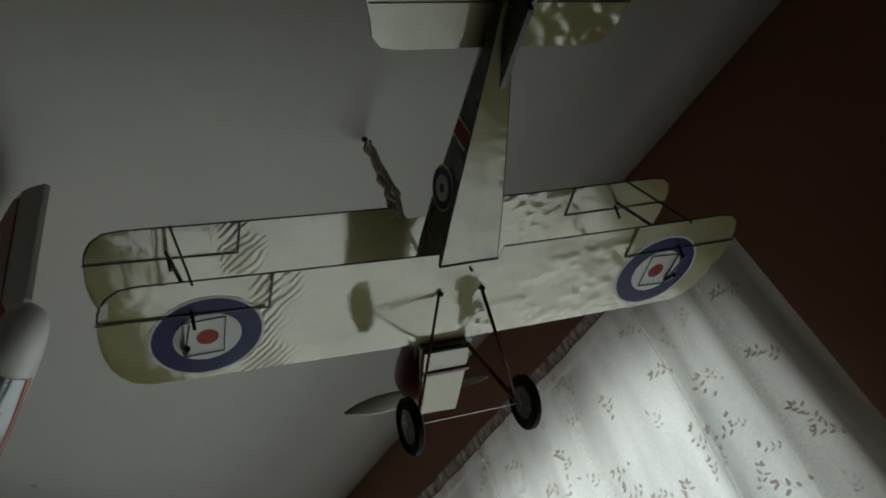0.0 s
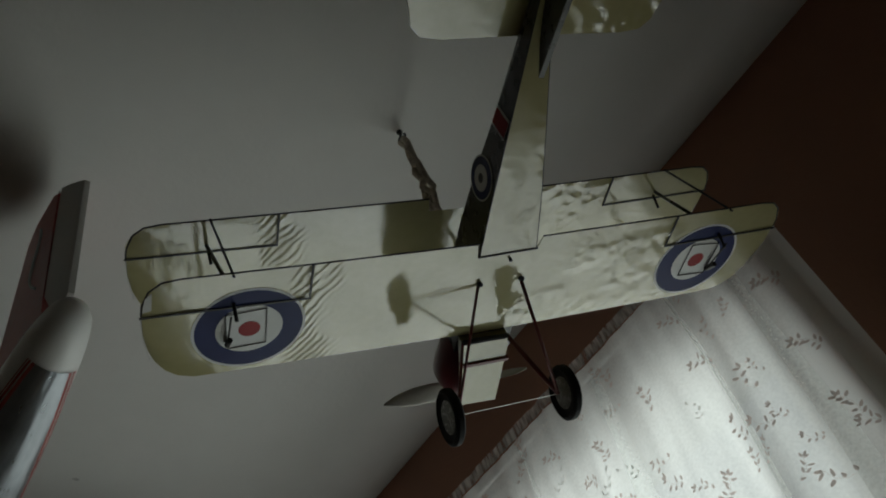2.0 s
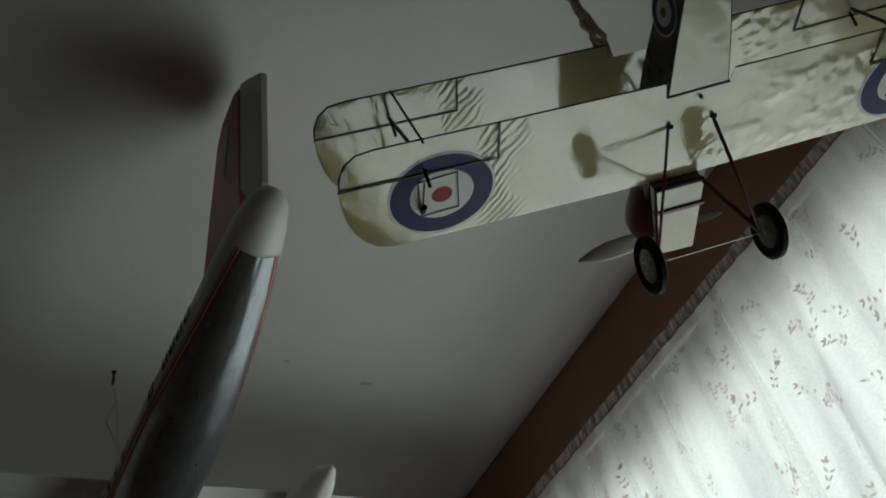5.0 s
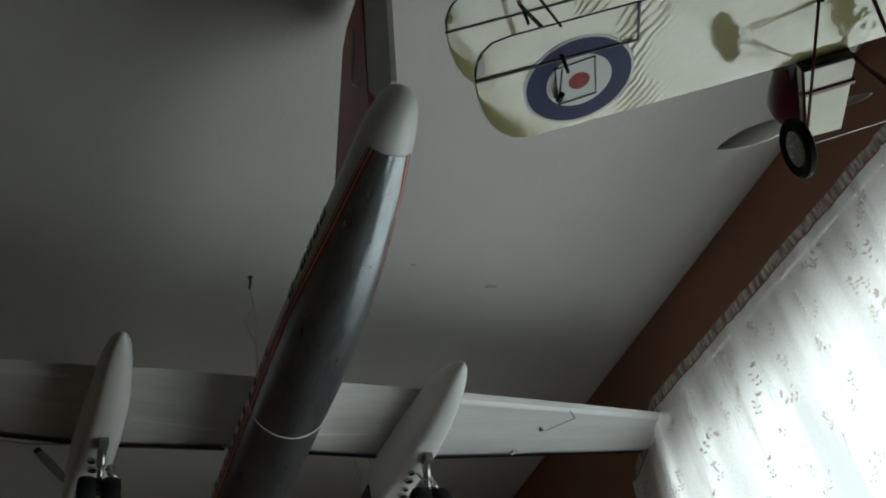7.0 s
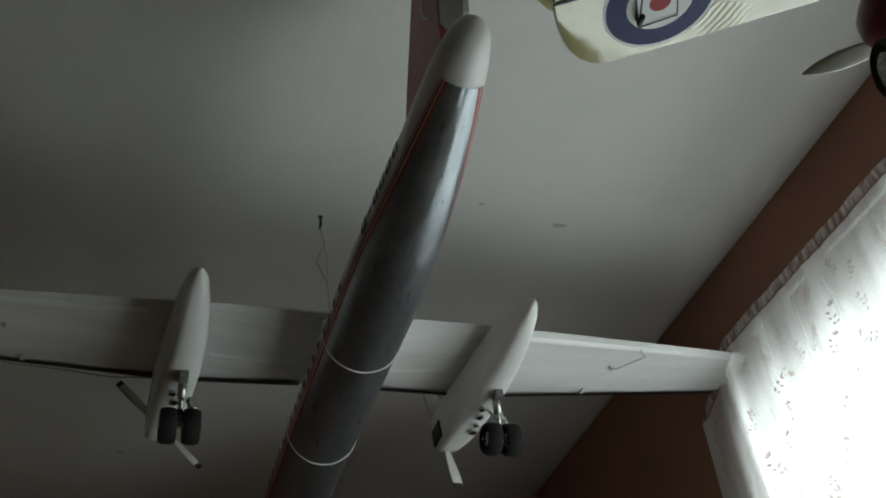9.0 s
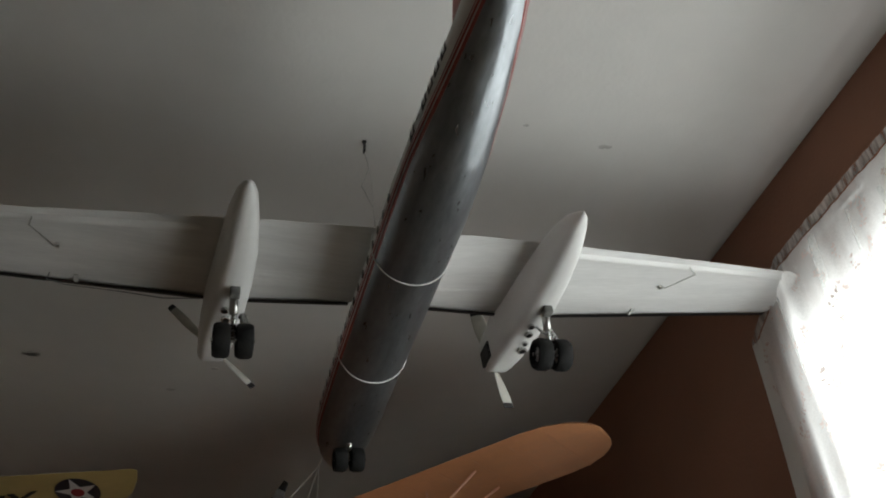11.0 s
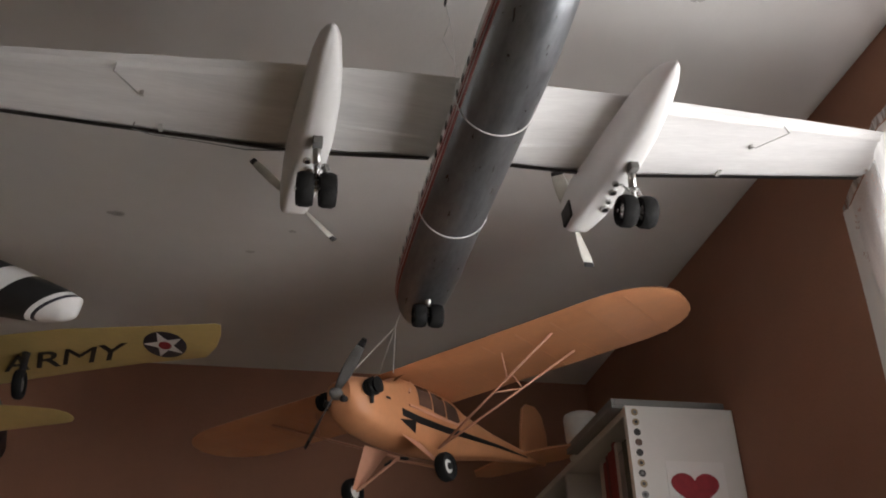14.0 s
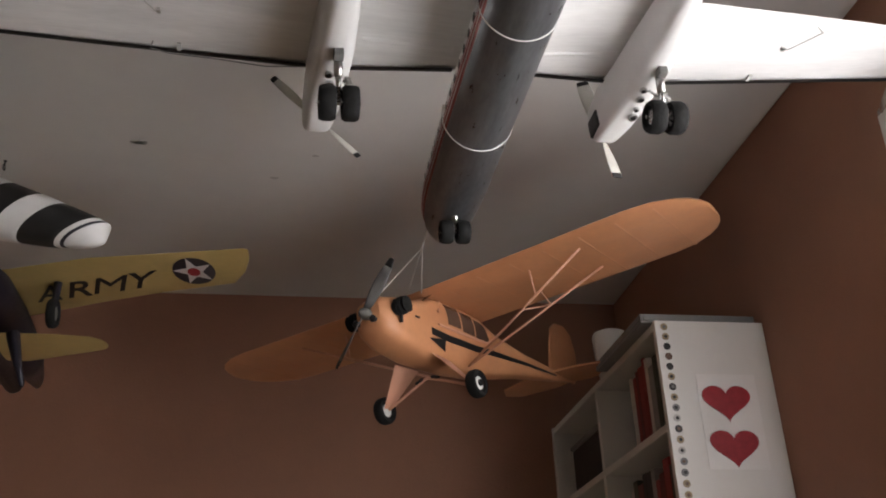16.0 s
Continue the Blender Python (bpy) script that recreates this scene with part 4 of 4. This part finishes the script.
        # tailplane
        bm = slab([(e * 0.008, -0.80), (e * 0.09, -0.815), (e * 0.17, -0.85), (e * 0.195, -0.90), (e * 0.17, -0.945), (e * 0.05, -0.955), (e * 0.008, -0.94)], 0.016, 0.021)
        part("tailplane", bm, ORANGE, ob, "orange-yellow tailplane")
    for k in (-1, 1):
        part("shock_cord", tube([(k * 0.012, -0.206, -0.106), (k * 0.03, -0.206, -0.112)], 0.0046, 8), BLACK, ob)
    fin = slab([(-0.815, 0.024), (-0.84, 0.11), (-0.862, 0.163), (-0.89, 0.182), (-0.945, 0.186), (-0.98, 0.165), (-0.995, 0.11), (-0.985, 0.04), (-0.955, 0.012), (-0.92, 0.016)], -0.0035, 0.0035)
    fin.transform(Matrix(((0, 0, 1, 0), (1, 0, 0, 0), (0, 1, 0, 0), (0, 0, 0, 1))))
    part("fin", fin, ORANGE, ob, "rounded orange-yellow fin")
    part("windscreen", loft([[(-0.05, -0.155, 0.050), (0.05, -0.155, 0.050)], [(-0.05, -0.19, 0.074), (0.05, -0.19, 0.074)]], False), CABIN_PANE, ob)
    prop = part("propeller", lathe([(0.0, 0.012), (0.01, 0.014), (0.02, 0.010), (0.028, 0.001)], Matrix.Translation((0, -0.012, -0.004)) @ Matrix.Rotation(radians(90), 4, "Z"), 16), DISC_GREY, ob, "grey two-blade propeller with dark tips", True)
    for e in (-1, 1):
        ax = Vector((-0.66, 0, 0.751)) * e
        for u0, u1, mat, nm in ((0.0, 0.84, BLADE_GREY, "blade"), (0.84, 1.0, BLACK, "blade_tip")):
            rings = []
            for i in range(6):
                u = u0 + (u1 - u0) * i / 5
                wd = 0.004 + 0.009 * math.sin(math.pi * min(0.12 + 0.82 * u, 1))
                tw = radians(40 * u - 60)
                c = Vector((0, 0.0, -0.004)) + ax * (0.01 + 0.118 * u)
                e1 = Vector((0, math.sin(tw), 0)) + ax.cross(Vector((0, 1, 0))) * math.cos(tw)
                e2 = ax.cross(e1)
                rings.append([c + wd * math.cos(q) * e1 + 0.0016 * math.sin(q) * e2 for q in (2 * math.pi * j / 10 for j in range(10))])
            part(nm, loft(rings), mat, prop, "", True)
    for k in (-1, 1):
        part("eye_screw", lathe([(0, 0.006), (0.01, 0.008), (0.014, 0.004)], Matrix.Translation((k * 0.022, -0.006, -0.022)) @ Matrix.Rotation(radians(90), 4, "Z"), 12), BLACK, ob, "dark air inlet")
    return ob


high_wing()


# ---- the yellow trainer ----
def star_points(cx, cy, r, turn):
    return [(cx + (r if i % 2 == 0 else r * 0.4) * math.cos(turn + math.pi * i / 5), cy + (r if i % 2 == 0 else r * 0.4) * math.sin(turn + math.pi * i / 5)) for i in range(10)]


def trainer():
    ob = thing("model_trainer", "yellow-winged navy model trainer with army lettering", "model plane", pose(-0.62, 2.73, 2.15, 0, 0, 0))
    # wing underside: root to tip along +x, leading edge towards -y
    st = []
    for x, le, te in ((-0.62, 0.03, 0.25), (-0.3, -0.06, 0.21), (0.0, -0.128, 0.166), (0.03, -0.135, 0.155), (0.25, -0.22, 0.04), (0.40, -0.252, -0.03), (0.56, -0.290, -0.10), (0.587, -0.297, -0.165), (0.598, -0.29, -0.23)):
        st.append((x, te, le, 0.0 + 0.0 * abs(x), 0.022 if x < 0.55 else 0.010))
    w = part("wing", wing_skin(st, 8), YELLOW, ob, "yellow wing with black lettering", True, 45)
    cx, cy, r = 0.472, -0.171, 0.048
    part("star_disc", disc(cx, cy, -0.0012, r, 0, 1.5, 40, 0.0), NAVY, w, "navy disc")
    bm = slab([(cx + (x - cx), cy + (y - cy) * 1.5) for x, y in star_points(cx, cy, r * 0.97, 1.9)], -0.0022, -0.0014)
    part("star", bm, DECAL_WHITE, w, "white five-pointed star")
    part("star_centre", disc(cx, cy, -0.003, r * 0.3, 0, 1.5, 24, 0.0), RED, w)
    # the word on the underside, one letter a part
    for ch, a, wide in (("A", 0.125, 0.66), ("R", 0.198, 0.80), ("M", 0.273, 0.86), ("Y", 0.346, 0.76)):
        cu = bpy.data.curves.new("letter", "FONT")
        cu.body, cu.size, cu.extrude, cu.offset, cu.align_x = ch, 0.135, 0.0004, 0.0 if ch == "M" else 0.0012, "CENTER"
        tmp = bpy.data.objects.new("letter", cu)
        mesh = bpy.data.meshes.new_from_object(tmp)
        bpy.data.objects.remove(tmp)
        mesh.materials.append(BLACK)
        mesh.transform(Matrix(((wide, 0.22, 0, 0), (-0.36 * wide, -1, 0, 0), (0, 0, -1, 0), (0, 0, 0, 1))))
        letter = new("letter", mesh)
        letter.parent = w
        y = -0.014 - 0.42 * (a - 0.104)
        letter.matrix_basis = Matrix.Translation((a - 0.010, y + 0.048, -0.0020))
    # fuselage and tail come in from the side
    part("fuselage", loft([[(cx_ + rx * math.cos(q), y, z + rz * math.sin(q)) for q in (2 * math.pi * i / 18 for i in range(18))] for y, cx_, z, rx, rz in ((-0.25, 0.02, -0.04, 0.02, 0.02), (-0.22, 0.015, -0.04, 0.045, 0.04), (-0.12, 0.01, -0.035, 0.06, 0.05), (0.05, 0.0, -0.03, 0.06, 0.05), (0.3, 0.0, -0.05, 0.045, 0.05), (0.55, -0.03, -0.03, 0.015, 0.03))]), NAVY, ob, "navy fuselage", True)
    wheel(ob, (0.160, -0.10, -0.085), 0.034, 0.020, (RUBBER, DISC_GREY), "wheel", "black tyre")
    part("gear_leg", tube([(0.155, -0.08, 0.004), (0.160, -0.10, -0.085)], 0.010, 8, 0.007), NAVY, ob, "dark landing leg", True)
    return ob


trainer()


def second_tail():
    """The pale yellow wing and dark leg of the plane that hangs under the trainer."""
    ob = thing("model_low_wing_plane", "pale yellow and black model plane below the trainer", "model plane", pose(-0.64, 2.62, 2.0, 0, 0, 0))
    part("wing", wing_skin([(-0.35, 0.16, 0.0, 0.0, 0.016), (0.10, 0.170, -0.03, 0, 0.016), (0.2, 0.12, -0.028, 0, 0.014), (0.27, 0.085, -0.018, 0, 0.010), (0.295, 0.065, 0.0, 0, 0.006), (0.303, 0.045, 0.02, 0, 0.003)], 8), YELLOW, ob, "pale yellow wing", True, 45)
    part("fuselage", loft([[(x + rx * math.cos(q), y, z + rz * math.sin(q)) for q in (2 * math.pi * i / 14 for i in range(14))] for y, x, z, rx, rz in ((-0.14, 0.04, 0.0, 0.012, 0.012), (-0.10, 0.035, 0.002, 0.03, 0.03), (0.05, 0.03, 0.012, 0.03, 0.03), (0.35, 0.02, 0.01, 0.025, 0.03))]), NAVY, ob, "black fuselage", True)
    part("gear_leg", tube([(0.13, -0.08, -0.02), (0.155, -0.10, -0.09), (0.175, -0.11, -0.145)], 0.015, 8, 0.004), NAVY, ob, "dark tapered landing leg", True)
    return ob


second_tail()


def striped_plane():
    """A wing with black and white bands and a round white end."""
    ob = thing("model_striped_plane", "white model plane with black invasion bands", "model plane", Matrix.Translation((-0.262, 2.17, 2.030)) @ Matrix.Rotation(radians(15), 4, "Y"))
    prof = [(0.0, 0.004), (-0.004, 0.012), (-0.014, 0.022), (-0.030, 0.030), (-0.06, 0.038), (-0.15, 0.050), (-0.30, 0.066), (-0.60, 0.08), (-0.9, 0.06)]

    def radius(x):
        for a, b in zip(prof, prof[1:]):
            if b[0] <= x <= a[0]:
                return a[1] + (b[1] - a[1]) * (x - a[0]) / (b[0] - a[0])
        return prof[-1][1]
    cuts = [0.0, -0.034, -0.041, -0.051, -0.116, -0.160, -0.215, -0.27, -0.9]
    mats = [AIR_WHITE, NAVY, AIR_WHITE, BLACK, AIR_WHITE, BLACK, AIR_WHITE, PALE_GREY]
    for a, b, mat in zip(cuts, cuts[1:], mats):
        xs = sorted({a, b, *[p[0] for p in prof if b < p[0] < a], *[a + (b - a) * i / 4 for i in range(5)]}, reverse=True)
        rings = []
        for x in xs:
            rings.append([(x + 0.032 * math.sin(q) * (1 if a < 0 else min(-x / 0.034, 1)), 1.1 * radius(x) * math.cos(q), radius(x) * math.sin(q)) for q in (2 * math.pi * i / 24 for i in range(24))])
        part("band", loft(rings), mat, ob, "black band" if mat == BLACK else "white band", True, 50)
    return ob


striped_plane()


# ---- hooks, ropes, strings ----
def hook(x, y, name="ceiling_hook"):
    ob = thing(name, "small dark screw hook in the ceiling", "hook", pose(x, y, HIGH), group="ceiling hooks")
    part("screw", tube([(0, 0, 0.01), (0, 0, -0.012)], 0.0022, 6), BLACK, ob)
    part("plate", lathe([(0, 0.0045), (0.0015, 0.0045), (0.002, 0.003)], Matrix.Rotation(radians(90), 4, "Y"), 12), BLACK, ob)
    part("loop", tube([(0, 0.008 * math.sin(q), -0.019 + 0.008 * math.cos(q)) for q in (0.2 + 5.2 * i / 12 for i in range(13))], 0.0016, 6), BLACK, ob)
    return ob


for x, y in ((0.771, 0.799), (0.357, 1.729), (-0.651, 2.695), (0.45, 2.78), (-0.62, 2.15)):
    hook(x, y)


def wavy(a, b, n, amp, seed):
    r = random.Random(seed)
    a, b = Vector(a), Vector(b)
    return [a.lerp(b, i / n) + Vector((r.uniform(-amp, amp), r.uniform(-amp, amp), 0)) * (0 < i < n) for i in range(n + 1)]


rope = thing("hanging_rope", "frayed brown rope tied between hook and biplane", "rope")
knot = Vector((0.795, 0.805, 2.215))
hk = Vector((0.771, 0.799, 2.475))
for i in range(3):
    part("strand", tube([p + Vector((0.004 * math.cos(2.1 * i + 9 * u / 14), 0.004 * math.sin(2.1 * i + 9 * u / 14), 0)) for u, p in enumerate(wavy(hk, knot, 14, 0.0065, i))], 0.0046, 6), ROPE, rope, "", True)
part("knot", tube([knot + Vector((0.009 * math.cos(q), 0.009 * math.sin(q), 0.002 * q - 0.012)) for q in (i * 0.7 for i in range(20))], 0.0048, 6), ROPE, rope, "bulky knot", True)
for i, end in enumerate(((0.715, 0.805, 2.150), (0.765, 0.78, 2.150), (0.74, 0.735, 2.10))):
    part("tail", tube(wavy(knot, end, 6, 0.004, 20 + i), 0.0032, 6), ROPE, rope, "", True)

line = thing("hanging_wire", "thin wire loop holding the airliner", "wire")
part("wire", tube([(0.357, 1.729, 2.474), (0.366, 1.735, 2.44), (0.352, 1.74, 2.40), (0.374, 1.75, 2.36), (0.385, 1.74, 2.155)], 0.0010, 5), WIRE, line)
part("wire", tube([(0.357, 1.729, 2.474), (0.37, 1.74, 2.42), (0.39, 1.79, 2.155)], 0.0006, 5), WIRE, line)
cord = thing("suspension_cord", "white cord holding the orange plane", "cord")
for a in ((0.27, 2.44, 2.055), (0.36, 2.43, 2.055), (0.33, 2.52, 2.06)):
    part("strand", tube([(0.45, 2.78, 2.478), (0.374, 2.50, 2.20), a], 0.0013, 5), STRING, cord)

for x, y, z in ((-0.62, 2.15, 2.11), (-0.651, 2.695, 2.16)):
    thread = thing("hanging_thread", "thin clear thread holding a model plane", "thread", group="threads")
    part("thread", tube([(x, y, 2.478), (x, y, z)], 0.0005, 5), STRING, thread)

# faint stains in the ceiling paint
for x, y, r in ((-0.308, 2.575, 0.025), (0.014, 2.72, 0.012), (0.12, 2.60, 0.010), (0.811, 1.669, 0.007), (0.646, 1.638, 0.006), (0.821, 1.669, 0.010), (-0.310, 2.578, 0.016), (0.809, 1.673, 0.007)):
    rr = random.Random(int(x * 1000))
    pts = [(x + r * (0.6 + 0.6 * rr.random()) * math.cos(q), y + r * 0.5 * (0.6 + 0.6 * rr.random()) * math.sin(q)) for q in (2 * math.pi * i / 16 for i in range(16))]
    tagged(part("ceiling_stain", slab(pts, HIGH - 0.0012, HIGH + 0.001), STAIN), "faint grey stain on the ceiling paint", "stain", kind="structure")


# ---- the bookcase ----
def bookcase():
    ob = thing("bookcase", "white laminate bookcase with stickers on its side", "bookcase")
    x0, x1, y0, y1, top = 0.925, 1.197, 2.514, 3.49, 2.037
    part("side_panel", box((x0, y0, 0.0), (x1, y0 + 0.018, top), 0.001), SHELF_WHITE, ob)
    part("side_panel", box((x0, y1 - 0.018, 0.0), (x1, y1, top), 0.001), SHELF_WHITE, ob)
    for z in (0.08, 0.40, 0.68, 0.96, 1.24, 1.51, 1.775, top - 0.02):
        part("shelf", box((x0 + 0.002, y0 + 0.0185, z), (x1 - 0.008, y1 - 0.0185, z + 0.018), 0.001), SHELF_WHITE, ob)
    part("divider", box((x0 + 0.003, 3.0, 0.1), (x1 - 0.009, 3.018, top - 0.021)), SHELF_WHITE, ob)
    part("back_panel", box((x1 - 0.006, y0 + 0.0185, 0.05), (x1, y1 - 0.0185, top - 0.002)), TRAY, ob)
    part("plinth", box((x0 + 0.02, y0 + 0.0185, 0), (x0 + 0.035, y1 - 0.0185, 0.079)), SHELF_WHITE, ob)
    # a row of round stickers along the front edge
    rr = random.Random(3)
    tones = [material("sticker_" + n, c, 0.35, 0, 0.2, 80) for n, c in (("dark", (0.03, 0.03, 0.03)), ("grey", (0.2, 0.2, 0.2)), ("brown", (0.16, 0.09, 0.06)), ("tan", (0.4, 0.3, 0.18)), ("pale", (0.55, 0.53, 0.5)))]
    for i in range(24):
        z = 2.021 - 0.0245 * i
        bm = lathe([(0, 0.001), (0, 0.0088), (0.0008, 0.0086), (0.001, 0.001)], Matrix.Translation((0.9475 + rr.uniform(-0.001, 0.001), y0, z)) @ Matrix.Rotation(radians(-90), 4, "Z"), 18)
        st = part("sticker", bm, tones[rr.choice((0, 0, 1, 2, 3, 1) if i < 9 else (0, 1, 4, 3, 4))], ob)
        bm = lathe([(0.001, 0.001), (0.001, 0.0042), (0.0014, 0.004), (0.0015, 0.001)], Matrix.Translation((0.9475, y0, z)) @ Matrix.Rotation(radians(-90), 4, "Z"), 12)
        part("sticker_centre", bm, tones[rr.choice((0, 1, 2, 0))], st)
    return ob


bookcase()

sheet = thing("heart_sheet", "white paper sheet with two red hearts", "paper")
part("paper", box((1.006, 2.5125, 1.684), (1.150, 2.5138, 1.905)), PAPER, sheet)
for cx, cz in ((1.072, 1.842), (1.074, 1.737)):
    pts = []
    for i in range(40):
        q = 2 * math.pi * i / 40
        pts.append((0.0587 / 16 * 16 * math.sin(q) ** 3, 0.0425 / 14.5 * (13 * math.cos(q) - 5 * math.cos(2 * q) - 2 * math.cos(3 * q) - math.cos(4 * q))))
    bm = slab(pts, 0, 0.0015)
    bm.transform(Matrix.Translation((cx, 2.5124, cz)) @ Matrix.Rotation(radians(90), 4, "X"))
    part("heart", bm, HEART, sheet, "red heart")


def book(y, z, thick, high, deep, mat, lean=0.0):
    ob = thing("book", "upright book on the white shelf", "book", pose(0.945, y, z + 0.0005, lean, 0, 0), "books")
    part("cover", join(box((0, 0, 0), (deep, 0.0022, high)), box((0, thick - 0.0022, 0), (deep, thick, high)), box((0, 0.0022, 0), (0.003, thick - 0.0022, high))), mat, ob)
    part("pages", box((0.0032, 0.0024, 0.003), (deep - 0.004, thick - 0.0024, high - 0.003)), PAPER, ob, "cream page block")
    return ob


BOOKS = [material("book_" + n, c, 0.5, 0, 0.12, 25) for n, c in (("red", (0.28, 0.03, 0.03)), ("wine", (0.16, 0.03, 0.03)), ("grey", (0.30, 0.30, 0.29)), ("green", (0.07, 0.09, 0.07)), ("white", (0.6, 0.59, 0.55)), ("black", (0.03, 0.03, 0.035)))]
rr = random.Random(11)
for z, order, y in ((1.793, (4, 3, 3, 2, 4, 0, 0, 1, 0, 4), 2.536), (1.528, (5, 3, 0, 1, 0, 2, 5, 5, 1, 3, 4), 2.536), (1.258, (0, 2, 5, 3, 1, 4, 2, 0, 1), 2.536)):
    for o in order:
        t = rr.uniform(0.016, 0.036)
        book(y, z, t, rr.uniform(0.165, 0.205), rr.uniform(0.14, 0.19), BOOKS[o])
        y += t + 0.002
crate = thing("storage_box", "dark storage box on the white shelf", "box", pose(0, 0, 0))
part("body", box((0.95, 3.04, 1.7935), (1.15, 3.36, 1.93), 0.006), BOOKS[5], crate)
part("lid", box((0.945, 3.035, 1.9302), (1.155, 3.365, 1.945), 0.004), TRAY, crate)

# on top of the bookcase
tray = thing("plastic_tray", "grey plastic tray lying on the bookcase", "tray")
part("base", box((0.90, 2.535, 2.0375), (1.19, 2.90, 2.045), 0.002), TRAY, tray)
for a, b in (((0.90, 2.535), (0.908, 2.90)), ((1.182, 2.535), (1.19, 2.90)), ((0.908, 2.535), (1.182, 2.543)), ((0.908, 2.892), (1.182, 2.90))):
    part("rim", box((*a, 2.0452), (*b, 2.062), 0.002), TRAY, tray)
jar = thing("white_pot", "white rounded plastic pot on the bookcase", "pot", pose(0.972, 2.965, 2.0372))
part("body", lathe([(0.0, 0.034), (0.003, 0.038), (0.07, 0.047), (0.125, 0.050), (0.137, 0.046), (0.142, 0.034), (0.144, 0.001)], Matrix.Rotation(radians(-90), 4, "Y"), 28), WHITE, jar, "", True, 50)
